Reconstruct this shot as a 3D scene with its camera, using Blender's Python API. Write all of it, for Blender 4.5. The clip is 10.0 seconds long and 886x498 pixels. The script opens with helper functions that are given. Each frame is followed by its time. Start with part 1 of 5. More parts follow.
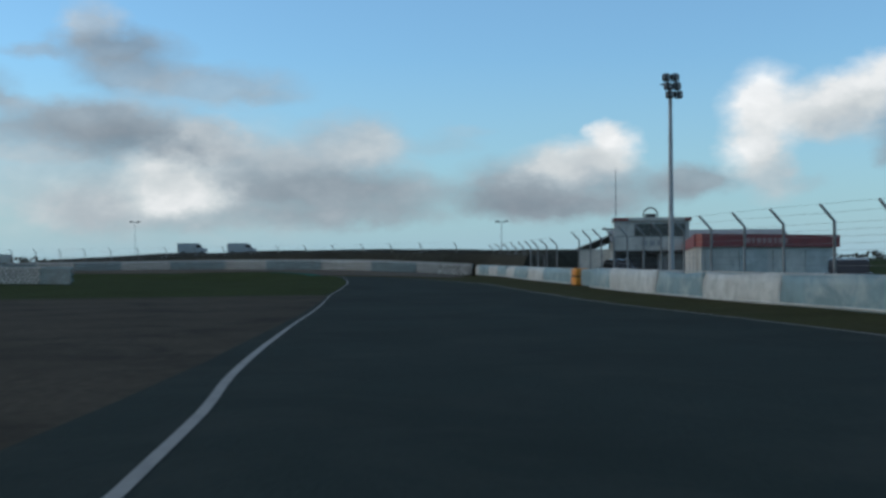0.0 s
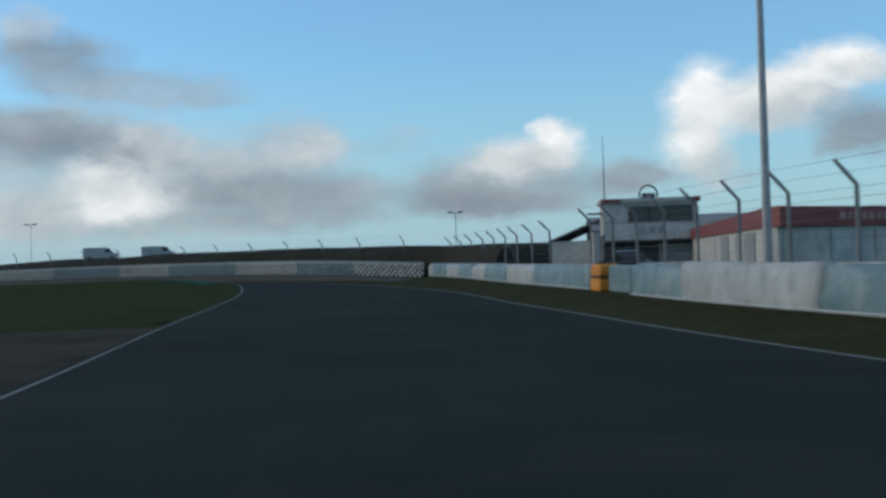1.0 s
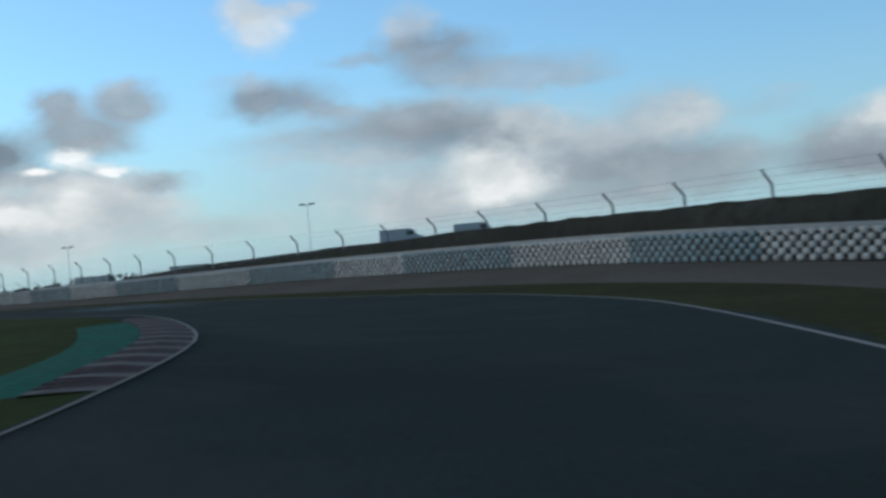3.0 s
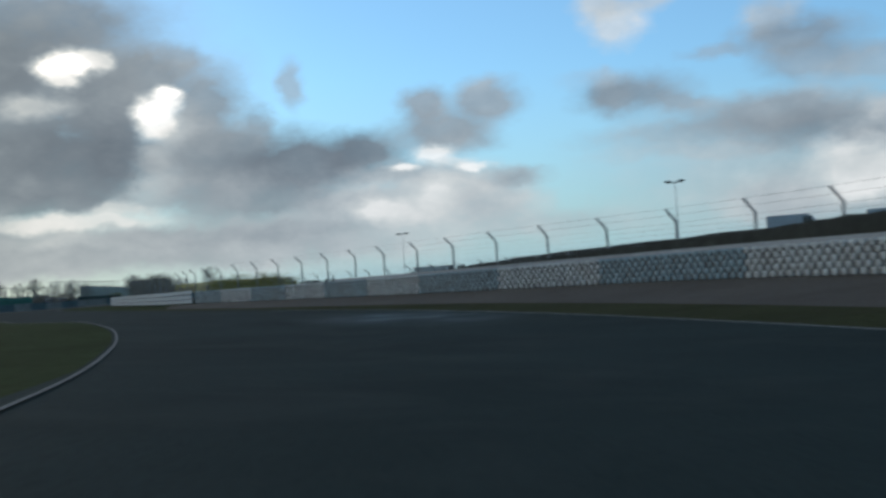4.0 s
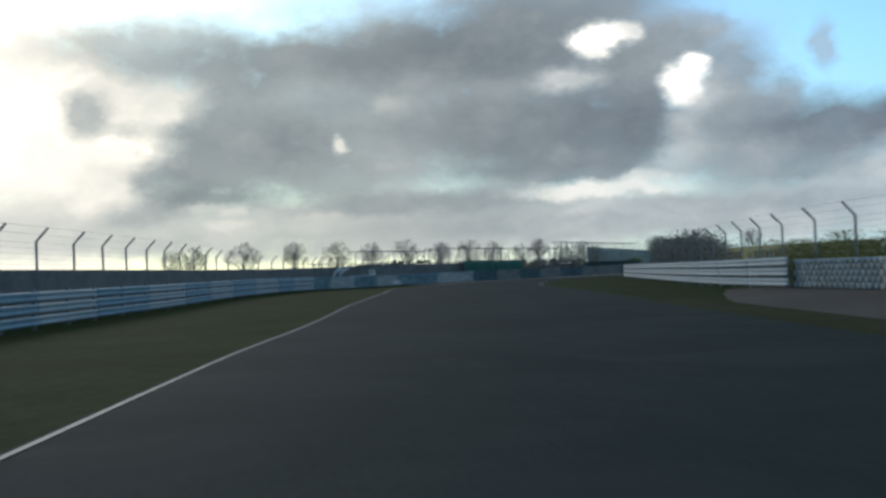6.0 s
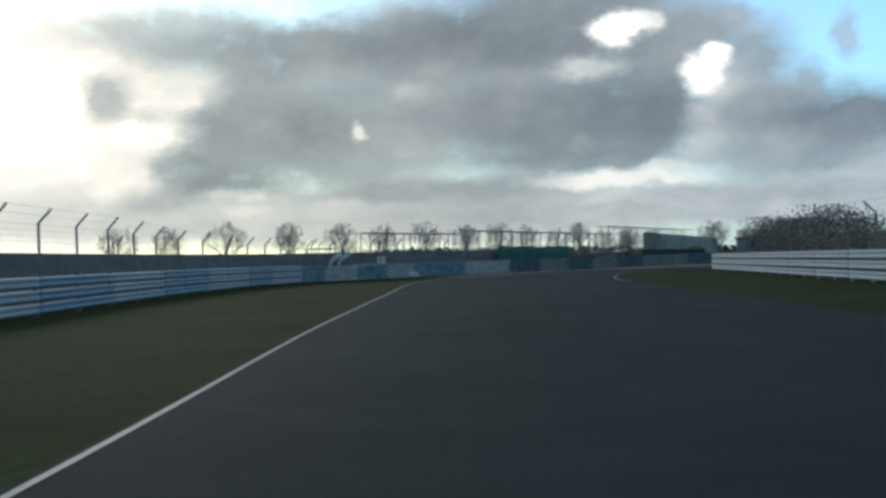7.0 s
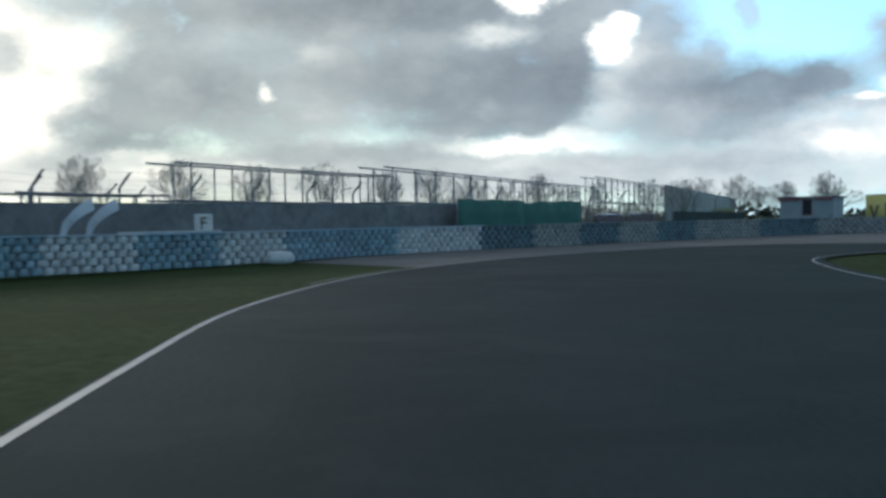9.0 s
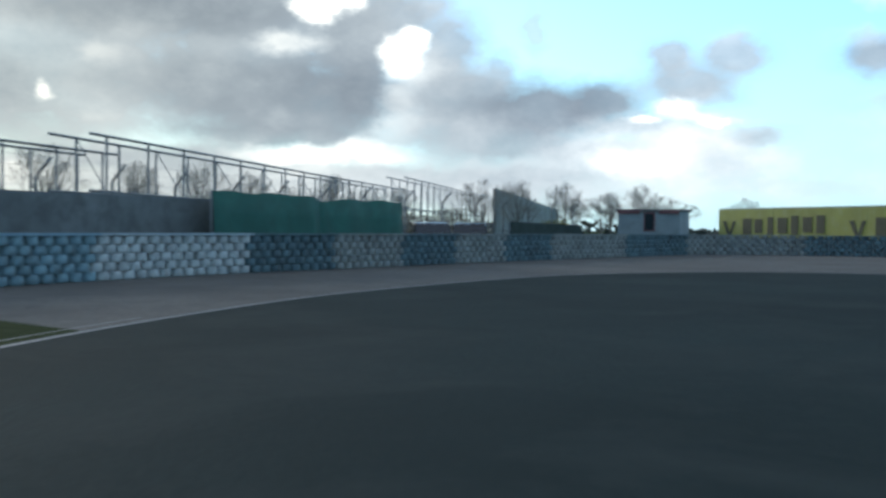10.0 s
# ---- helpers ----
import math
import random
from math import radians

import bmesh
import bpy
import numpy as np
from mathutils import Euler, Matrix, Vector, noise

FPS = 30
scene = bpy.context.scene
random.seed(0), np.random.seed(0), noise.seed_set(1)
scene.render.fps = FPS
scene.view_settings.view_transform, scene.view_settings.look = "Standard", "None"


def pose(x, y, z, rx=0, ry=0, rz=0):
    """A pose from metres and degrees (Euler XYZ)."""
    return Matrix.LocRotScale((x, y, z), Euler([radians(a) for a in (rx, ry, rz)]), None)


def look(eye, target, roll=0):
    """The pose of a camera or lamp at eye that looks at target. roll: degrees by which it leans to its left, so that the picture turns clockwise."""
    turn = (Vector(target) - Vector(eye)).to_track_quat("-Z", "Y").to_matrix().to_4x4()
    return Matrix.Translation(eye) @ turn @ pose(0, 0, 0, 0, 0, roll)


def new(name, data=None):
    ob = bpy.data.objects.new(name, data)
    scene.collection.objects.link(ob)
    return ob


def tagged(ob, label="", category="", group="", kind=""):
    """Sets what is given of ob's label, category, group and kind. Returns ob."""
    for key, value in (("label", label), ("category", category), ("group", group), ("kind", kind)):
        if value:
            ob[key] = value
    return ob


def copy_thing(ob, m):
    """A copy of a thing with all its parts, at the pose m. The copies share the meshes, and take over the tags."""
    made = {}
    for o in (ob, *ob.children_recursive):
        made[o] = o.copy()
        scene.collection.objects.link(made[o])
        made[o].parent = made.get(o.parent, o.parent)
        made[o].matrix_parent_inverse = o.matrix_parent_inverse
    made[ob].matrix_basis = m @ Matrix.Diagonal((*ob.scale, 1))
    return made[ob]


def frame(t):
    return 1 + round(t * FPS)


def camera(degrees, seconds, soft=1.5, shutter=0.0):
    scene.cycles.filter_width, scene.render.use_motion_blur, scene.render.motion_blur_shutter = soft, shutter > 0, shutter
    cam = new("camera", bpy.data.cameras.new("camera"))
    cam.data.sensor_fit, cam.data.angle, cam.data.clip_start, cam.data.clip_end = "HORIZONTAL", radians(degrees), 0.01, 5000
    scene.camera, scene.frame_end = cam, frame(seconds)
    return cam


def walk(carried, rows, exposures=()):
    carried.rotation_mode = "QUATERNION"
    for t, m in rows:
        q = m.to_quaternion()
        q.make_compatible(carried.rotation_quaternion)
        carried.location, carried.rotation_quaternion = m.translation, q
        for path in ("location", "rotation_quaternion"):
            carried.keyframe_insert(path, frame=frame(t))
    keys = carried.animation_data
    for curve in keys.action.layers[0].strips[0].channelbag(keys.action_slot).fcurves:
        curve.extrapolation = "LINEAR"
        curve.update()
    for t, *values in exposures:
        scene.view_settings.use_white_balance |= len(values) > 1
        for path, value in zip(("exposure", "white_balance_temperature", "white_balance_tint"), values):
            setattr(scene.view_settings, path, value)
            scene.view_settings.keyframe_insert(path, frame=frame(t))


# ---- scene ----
cam = camera(42.76, 10.0, soft=3.0, shutter=0.22)
PATH = [
    (0, pose(0.000, 0.000, 1.440, 90.537, 0.322, 0.000)),
    (0.5, pose(-0.042, 10.404, 1.392, 90.828, 1.361, -2.635)),
    (1, pose(0.238, 22.116, 1.293, 90.467, 1.796, -2.686)),
    (1.5, pose(0.379, 34.097, 1.188, 90.364, 1.895, -2.413)),
    (2, pose(0.421, 47.239, 1.210, 89.554, 2.940, 0.861)),
    (2.2, pose(0.119, 52.432, 1.192, 90.014, 3.793, 3.093)),
    (3.3, pose(-3.978, 76.783, 1.322, 90.359, 4.834, 22.159)),
    (3.5, pose(-5.901, 81.164, 1.278, 90.691, 4.552, 25.830)),
    (4, pose(-12.403, 91.537, 1.209, 91.287, 3.792, 34.170)),
    (4.5, pose(-20.693, 101.898, 1.275, 91.198, 3.463, 43.334)),
    (5, pose(-30.739, 110.867, 1.329, 91.047, 2.945, 49.901)),
    (5.5, pose(-41.299, 118.962, 1.354, 90.853, 3.350, 55.724)),
    (6, pose(-52.027, 125.646, 1.307, 91.010, 2.322, 60.282)),
    (6.2, pose(-56.446, 127.882, 1.347, 90.924, 1.762, 60.928)),
    (7.3, pose(-78.835, 139.746, 1.301, 90.069, 1.888, 61.276)),
    (7.5, pose(-83.039, 141.967, 1.371, 89.780, 1.961, 61.318)),
    (8, pose(-93.685, 147.626, 1.397, 89.245, 1.854, 60.761)),
    (8.5, pose(-103.223, 152.860, 1.358, 89.187, 1.746, 59.391)),
    (9, pose(-110.818, 157.419, 1.209, 88.537, 0.971, 56.467)),
    (9.5, pose(-118.002, 162.311, 1.150, 88.712, -0.039, 51.414)),
    (10, pose(-124.371, 167.645, 1.114, 89.006, -0.491, 45.782)),
]
EXPOSURES = [(0.0, 0.05), (2.0, 0.12), (3.5, 0.06), (4.5, -0.04), (5.5, 0.08), (7.5, 0.25), (8.5, 0.39), (9.0, 0.6), (9.5, 0.78), (10.0, 0.82)]
walk(cam, PATH, EXPOSURES)

# ---------------------------------------------------------------- world and light
SUN_AZ, SUN_EL = 80.0, 13.0      # degrees to the left of +y, and up


def nd(tree, kind, *sets, **links):
    n = tree.nodes.new(kind)
    for k, v in sets:
        n.inputs[k].default_value = v
    return n


def mth(tree, op, a, b=None, clamp=False):
    n = tree.nodes.new("ShaderNodeMath")
    n.operation, n.use_clamp = op, clamp
    for i, v in enumerate((a, b)):
        if v is None:
            continue
        if isinstance(v, (int, float)):
            n.inputs[i].default_value = v
        else:
            tree.links.new(v, n.inputs[i])
    return n.outputs[0]


def ramp(tree, fac, stops, interp="LINEAR"):
    n = tree.nodes.new("ShaderNodeValToRGB")
    n.color_ramp.interpolation = interp
    el = n.color_ramp.elements
    while len(el) < len(stops):
        el.new(0.5)
    for e, (p, c) in zip(el, stops):
        e.position = p
        e.color = (*c, 1) if isinstance(c, tuple) else (c, c, c, 1)
    tree.links.new(fac, n.inputs[0])
    return n.outputs[0]


def mix(tree, fac, a, b, mode="MIX"):
    n = tree.nodes.new("ShaderNodeMix")
    n.data_type, n.blend_type = "RGBA", mode
    for i, v in ((0, fac), (6, a), (7, b)):
        if isinstance(v, (int, float)):
            n.inputs[i].default_value = v
        elif isinstance(v, tuple):
            n.inputs[i].default_value = (*v, 1)
        else:
            tree.links.new(v, n.inputs[i])
    return n.outputs[2]


def noise_tex(tree, vec, scale, detail=4.0, rough=0.55, dist=0.0):
    n = tree.nodes.new("ShaderNodeTexNoise")
    n.inputs["Scale"].default_value, n.inputs["Detail"].default_value = scale, detail
    n.inputs["Roughness"].default_value, n.inputs["Distortion"].default_value = rough, dist
    if vec is not None:
        tree.links.new(vec, n.inputs["Vector"])
    return n


world = bpy.data.worlds.new("sky")
scene.world = world
world.use_nodes = True
wt = world.node_tree
wt.nodes.clear()
sky = wt.nodes.new("ShaderNodeTexSky")
sky.sky_type = "NISHITA"
sky.sun_disc = False
sky.sun_elevation, sky.sun_rotation = radians(SUN_EL), radians(-SUN_AZ)
sky.air_density, sky.dust_density, sky.ozone_density = 1.0, 0.6, 1.5
tc = wt.nodes.new("ShaderNodeTexCoord")
sep = wt.nodes.new("ShaderNodeSeparateXYZ")
wt.links.new(tc.outputs["Generated"], sep.inputs[0])
# heading (left of +y) and height in degrees, stirred by noise so that cloud edges are ragged
flat = wt.nodes.new("ShaderNodeMapping")
flat.inputs["Scale"].default_value = (1, 1, 1.6)
wt.links.new(tc.outputs["Generated"], flat.inputs["Vector"])
w1 = noise_tex(wt, flat.outputs[0], 10.0, 5.0, 0.6)
w2 = noise_tex(wt, flat.outputs[0], 30.0, 5.0, 0.62)
wsep = wt.nodes.new("ShaderNodeSeparateColor")
wt.links.new(w1.outputs["Color"], wsep.inputs[0])
wsep2 = wt.nodes.new("ShaderNodeSeparateColor")
wt.links.new(w2.outputs["Color"], wsep2.inputs[0])
az = mth(wt, "MULTIPLY", mth(wt, "ARCTAN2", mth(wt, "MULTIPLY", sep.outputs[0], -1.0), sep.outputs[1]), 57.2958)
el = mth(wt, "MULTIPLY", mth(wt, "ARCSINE", sep.outputs[2]), 57.2958)
warped = []
for base, chan, broad, small in ((az, 0, 2.0, 1.7), (el, 1, 1.1, 1.15)):
    q = mth(wt, "ADD", base, mth(wt, "MULTIPLY", mth(wt, "SUBTRACT", wsep.outputs[chan], 0.5), broad))
    warped.append(mth(wt, "ADD", q, mth(wt, "MULTIPLY", mth(wt, "SUBTRACT", wsep2.outputs[chan], 0.5), small)))
place = wt.nodes.new("ShaderNodeCombineXYZ")
wt.links.new(warped[0], place.inputs[0])
wt.links.new(warped[1], place.inputs[1])
tall = noise_tex(wt, flat.outputs[0], 8.0, 6.0, 0.58)
fine = noise_tex(wt, flat.outputs[0], 22.0, 5.0, 0.6)
ragged = mth(wt, "ADD", mth(wt, "MULTIPLY", mth(wt, "SUBTRACT", fine.outputs[0], 0.5), 1.1), mth(wt, "MULTIPLY", mth(wt, "SUBTRACT", tall.outputs[0], 0.5), 0.6))
ragged = mth(wt, "ADD", mth(wt, "MULTIPLY", ragged, 1.7), 1.6)


def vmath(op, a, b):
    n = wt.nodes.new("ShaderNodeVectorMath")
    n.operation = op
    wt.links.new(a, n.inputs[0])
    if isinstance(b, tuple):
        n.inputs[1].default_value = b
    else:
        wt.links.new(b, n.inputs[1])
    return n.outputs["Value" if op == "DOT_PRODUCT" else 0]


def lay(under, fac, level):
    """Lays cloud of a brightness level over what is there: red holds brightness times cover, green the cover."""
    return mix(wt, fac, under, (level, 1.0, 0.0))


def puffs(under, rows):
    """Soft cloud puffs, each over the last: heading, height, half widths (degrees), brightness and density."""
    for a, e, w, h, level, dense in rows:
        d = vmath("MULTIPLY", vmath("SUBTRACT", place.outputs[0], (a, e, 0.0)), (0.84 / w, 0.84 / h, 0.0))
        g = mth(wt, "POWER", 0.3679, vmath("DOT_PRODUCT", d, d))
        n = wt.nodes.new("ShaderNodeMath")
        n.operation, n.use_clamp = "MULTIPLY_ADD", True
        wt.links.new(g, n.inputs[0])
        wt.links.new(ragged, n.inputs[1])
        n.inputs[2].default_value = -0.2
        under = lay(under, mth(wt, "MULTIPLY", n.outputs[0], dense), level)
    return under


sun_glow = [(83.9, 6.3, 7.4, 6.6, 1.03, 1), (78.5, 7.1, 6.1, 5.7, 1.02, 1), (80.0, 3.0, 4.6, 1.7, 0.94, 0.8)]
sunward_bank_1 = [(69.2, 2.5, 14.9, 1.3, 0.8, 0.9), (66.2, 8.1, 8.6, 4.3, 0.62, 0.95), (74.4, 11.1, 4.9, 1.4, 0.7, 0.75), (79.7, 10.9, 1.7, 0.6, 0.85, 0.5), (66.1, 10.6, 7.4, 1.1, 0.6, 0.85), (58.7, 10.4, 6.0, 1.1, 0.53, 0.85), (71.0, 5.9, 4.0, 1.7, 0.56, 0.8), (73.3, 4.7, 2.1, 1.1, 0.58, 0.65), (67.4, 6.6, 2.3, 1.3, 0.56, 0.6), (70.7, 8.7, 2.3, 1.3, 0.62, 0.6), (74.0, 8.7, 1.7, 1.0, 0.92, 0.9), (74.5, 7.8, 1.3, 0.5, 0.94, 0.8), (76.1, 6.4, 2.0, 1.0, 1.02, 0.95), (79.3, 8.9, 2.6, 1.7, 1.02, 0.8), (76.9, 4.4, 1.1, 1.4, 0.92, 0.75)]
sunward_bank_2 = [(77.6, 8.2, 1.0, 1.0, 0.66, 0.8), (75.9, 7.4, 1.1, 0.3, 0.79, 0.6), (62.8, 6.9, 1.3, 0.7, 0.63, 0.6), (65.7, 4.6, 3.4, 0.9, 0.62, 0.75), (63.5, 3.3, 2.6, 0.6, 0.56, 0.75), (71.9, 4.0, 2.6, 0.6, 0.53, 0.7), (62.6, 8.3, 0.8, 0.5, 0.81, 0.85), (65.0, 6.3, 0.4, 0.3, 0.94, 0.95), (75.2, 3.1, 1.7, 0.6, 0.63, 0.6), (74.7, 2.1, 5.4, 0.6, 0.81, 0.8), (63.6, 1.2, 6.9, 0.5, 0.76, 0.8), (67.8, 3.0, 1.7, 0.3, 0.74, 0.6), (71.7, 3.4, 1.1, 0.3, 0.85, 0.7), (70.8, 3.2, 0.4, 0.2, 0.9, 0.8), (71.0, 2.5, 0.9, 0.3, 0.97, 0.9)]
sunward_bank_3 = [(65.2, 2.3, 2.7, 0.3, 0.91, 0.9), (66.4, 2.7, 1.4, 0.2, 0.88, 0.8)]
great_cloud_1 = [(54.8, 2.2, 16.0, 1.2, 0.74, 0.85), (55.0, 9.1, 7.7, 4.9, 0.65, 0.95), (57.7, 11.0, 5.7, 1.6, 0.51, 0.85), (53.4, 13.1, 4.6, 1.4, 0.54, 0.8), (53.2, 6.5, 5.1, 1.9, 0.5, 0.85), (49.8, 6.9, 1.6, 2.0, 0.49, 0.9), (57.1, 6.9, 4.3, 1.4, 0.53, 0.75), (54.2, 4.7, 5.4, 0.6, 0.51, 0.7), (50.5, 9.5, 1.7, 1.6, 0.55, 0.9), (48.1, 10.7, 2.0, 1.1, 0.58, 0.9), (45.4, 9.2, 1.4, 1.5, 0.61, 0.85), (46.7, 11.5, 1.0, 0.6, 0.63, 0.6), (57.2, 3.8, 2.6, 0.5, 0.65, 0.7), (59.2, 3.3, 4.3, 0.5, 0.63, 0.8), (55.4, 2.0, 6.6, 0.7, 0.68, 0.85)]
great_cloud_2 = [(52.7, 10.9, 0.7, 0.6, 1.05, 1), (51.9, 11.3, 0.9, 0.5, 1.09, 1), (52.3, 10.4, 0.5, 0.3, 0.99, 0.8), (50.6, 11.5, 0.7, 0.4, 0.96, 0.7), (53.5, 9.2, 1.5, 0.5, 0.83, 0.85), (45.6, 7.0, 1.7, 1.7, 0.71, 0.5), (47.1, 9.8, 0.6, 0.4, 1.06, 1), (47.9, 8.9, 0.9, 0.7, 1.09, 1), (47.4, 8.0, 0.9, 0.6, 1.09, 1), (46.2, 8.5, 0.5, 0.6, 0.71, 0.6), (46.4, 7.5, 0.8, 0.5, 0.99, 0.8), (45.5, 7.4, 0.8, 0.6, 0.87, 0.55), (47.5, 6.7, 1.1, 0.6, 0.87, 0.7), (48.1, 7.0, 0.5, 0.2, 0.73, 0.5), (47.0, 5.8, 1.3, 0.8, 0.8, 0.6)]
great_cloud_3 = [(48.2, 6.2, 0.4, 0.3, 0.65, 0.5), (47.8, 5.2, 1.0, 0.5, 0.87, 0.6), (48.5, 4.6, 1.4, 0.5, 0.83, 0.5), (52.0, 3.6, 3.7, 0.4, 0.93, 0.85), (53.8, 3.5, 1.7, 0.3, 0.91, 0.6), (49.7, 4.2, 1.4, 0.3, 0.89, 0.7), (51.3, 2.7, 2.3, 0.3, 0.87, 0.5), (48.6, 2.5, 1.7, 0.3, 0.84, 0.6)]
trailing_cloud_1 = [(38.3, 2.4, 9.4, 1.3, 0.79, 0.6), (45.0, 6.5, 2.7, 1.7, 0.61, 0.85), (41.3, 6.0, 3.7, 1.4, 0.5, 0.95), (38.1, 6.4, 2.0, 1.0, 0.5, 0.9), (42.8, 4.5, 3.7, 1.1, 0.56, 0.85), (45.5, 4.4, 2.0, 1.1, 0.65, 0.65), (43.1, 8.3, 0.5, 0.6, 0.61, 0.65), (36.8, 5.1, 1.6, 0.5, 0.58, 0.7), (39.4, 3.9, 1.6, 0.6, 0.64, 0.7), (46.9, 2.7, 4.3, 0.5, 0.68, 0.8), (41.2, 2.6, 3.1, 0.5, 0.62, 0.7), (43.5, 1.8, 6.3, 0.6, 0.71, 0.7), (34.7, 8.6, 1.0, 0.8, 0.63, 0.85), (31.4, 8.5, 1.8, 0.8, 0.65, 0.85), (33.8, 7.4, 2.3, 0.8, 0.64, 0.85)]
trailing_cloud_2 = [(33.0, 6.8, 2.0, 0.6, 0.63, 0.6), (34.5, 5.0, 2.3, 0.6, 0.65, 0.7), (34.9, 3.9, 4.3, 1.4, 0.81, 0.9), (38.0, 3.4, 2.6, 0.7, 0.71, 0.6), (36.9, 3.3, 1.7, 0.5, 0.96, 0.75), (34.0, 4.0, 1.4, 0.5, 0.93, 0.6), (31.3, 3.6, 2.1, 1.1, 0.77, 0.75), (30.1, 4.8, 1.1, 0.4, 0.66, 0.6), (34.2, 6.2, 0.9, 0.4, 0.95, 0.8), (35.9, 5.5, 0.6, 0.2, 0.99, 0.85), (32.2, 5.4, 0.7, 0.2, 0.98, 0.85), (33.0, 5.7, 0.9, 0.2, 0.89, 0.5), (34.9, 3.3, 1.7, 0.5, 0.89, 0.6), (41.3, 9.9, 0.6, 1.0, 0.67, 0.65), (29.1, 4.8, 0.9, 0.2, 0.69, 0.35)]
scattered_clouds = [(24.8, 11.9, 1.2, 0.9, 0.84, 0.7), (25.3, 12.8, 1.2, 0.6, 0.81, 0.7), (23.0, 12.8, 1.1, 0.4, 0.8, 0.6), (24.0, 8.3, 2.2, 0.9, 0.59, 0.8), (25.1, 8.5, 1.1, 0.7, 0.58, 0.5), (21.7, 7.7, 1.2, 0.4, 0.62, 0.6), (25.9, 9.3, 1.4, 0.4, 0.73, 0.35), (19.8, 10.0, 1.4, 0.3, 0.65, 0.5), (17.2, 7.0, 3.7, 0.8, 0.73, 0.5), (21.3, 6.2, 4.0, 0.6, 0.66, 0.55), (20.2, 5.3, 4.3, 0.4, 0.74, 0.5), (17.6, 2.5, 2.0, 0.7, 0.88, 0.75), (28.0, 2.1, 3.4, 0.6, 0.75, 0.45), (30.0, 4.5, 1.4, 0.3, 0.67, 0.5)]
far_clouds_1 = [(14.8, 3.9, 8.6, 2.6, 0.72, 0.6), (17.0, 11.3, 1.2, 0.9, 0.76, 0.7), (15.8, 10.3, 2.3, 0.8, 0.58, 0.75), (15.3, 9.1, 2.2, 0.7, 0.58, 0.6), (11.3, 8.7, 3.3, 0.7, 0.66, 0.55), (8.6, 8.2, 1.7, 0.3, 0.67, 0.3), (17.1, 6.8, 3.7, 0.9, 0.61, 0.75), (14.5, 5.9, 3.6, 0.8, 0.57, 0.75), (12.2, 5.3, 1.7, 0.5, 0.55, 0.6), (8.1, 4.1, 4.9, 1.3, 0.66, 0.7), (4.7, 6.0, 2.1, 1.1, 0.72, 0.65), (3.6, 5.6, 1.7, 0.9, 0.78, 0.55), (11.7, 6.5, 1.3, 0.6, 0.77, 0.8), (10.7, 5.8, 1.1, 0.5, 0.75, 0.6), (5.9, 3.5, 4.4, 0.9, 0.6, 0.65)]
far_clouds_2 = [(2.5, 3.2, 3.0, 0.9, 0.64, 0.6), (4.8, 2.2, 4.0, 0.5, 0.62, 0.6), (17.2, 2.8, 2.2, 1.1, 0.74, 0.6), (10.1, 2.1, 5.7, 0.6, 0.67, 0.55), (13.4, 3.8, 2.2, 1.4, 0.88, 0.9), (12.5, 3.0, 1.4, 0.6, 0.92, 0.75), (7.5, 5.0, 1.7, 0.6, 0.74, 0.5), (0.2, 5.8, 1.7, 0.4, 0.71, 0.22), (-1.1, 6.5, 1.1, 0.3, 0.73, 0.22)]
bright_cumulus_1 = [(-5.2, 3.7, 3.3, 1.3, 0.66, 0.85), (-3.2, 3.1, 2.2, 0.7, 0.6, 0.8), (-6.0, 2.6, 3.4, 0.5, 0.58, 0.8), (-6.1, 4.9, 2.1, 0.9, 0.88, 0.9), (-8.4, 5.5, 1.1, 1.0, 0.91, 0.9), (-8.2, 6.2, 0.7, 0.6, 0.95, 0.85), (-7.5, 4.6, 1.7, 0.8, 0.76, 0.6), (-9.0, 3.5, 1.3, 0.8, 0.64, 0.6), (-12.6, 3.9, 1.9, 0.6, 0.6, 0.8), (-11.4, 3.3, 1.4, 0.5, 0.6, 0.6), (-15.8, 7.4, 1.4, 1.4, 0.96, 0.95), (-15.6, 5.7, 1.3, 1.4, 0.92, 0.95), (-16.0, 4.0, 1.0, 1.0, 0.78, 0.65), (-18.4, 7.1, 2.1, 1.0, 0.91, 0.95), (-20.0, 7.8, 2.1, 0.9, 0.94, 0.95)]
bright_cumulus_2 = [(-22.1, 8.6, 1.9, 0.9, 0.94, 0.95), (-19.3, 6.3, 1.7, 0.7, 0.78, 0.75), (-21.0, 7.1, 1.4, 0.6, 0.76, 0.65), (-23.3, 8.2, 1.1, 0.5, 0.79, 0.6), (-23.2, 5.6, 1.7, 1.1, 0.58, 0.85), (-21.9, 4.7, 0.8, 0.4, 0.6, 0.6), (-17.7, 3.7, 0.8, 0.3, 0.7, 0.25)]
# above the sky in front: unseen broken grey cloud added to dim the ground
high = ramp(wt, mth(wt, "MULTIPLY", el, 1 / 90.0), [(0.0, 0.0), (0.16, 0.0), (0.30, 1.0)])
upper = mth(wt, "MULTIPLY", mth(wt, "MULTIPLY", mth(wt, "SUBTRACT", tall.outputs[0], 0.30), 4.0, True), high)
clouds = lay((0.0, 0.0, 0.0), upper, 0.54)
clouds = puffs(clouds, sun_glow + sunward_bank_1 + sunward_bank_2 + sunward_bank_3 + great_cloud_1 + great_cloud_2 + great_cloud_3 + trailing_cloud_1 + trailing_cloud_2 + scattered_clouds + far_clouds_1 + far_clouds_2 + bright_cumulus_1 + bright_cumulus_2)
csep = wt.nodes.new("ShaderNodeSeparateColor")
wt.links.new(clouds, csep.inputs[0])
mask = csep.outputs[1]
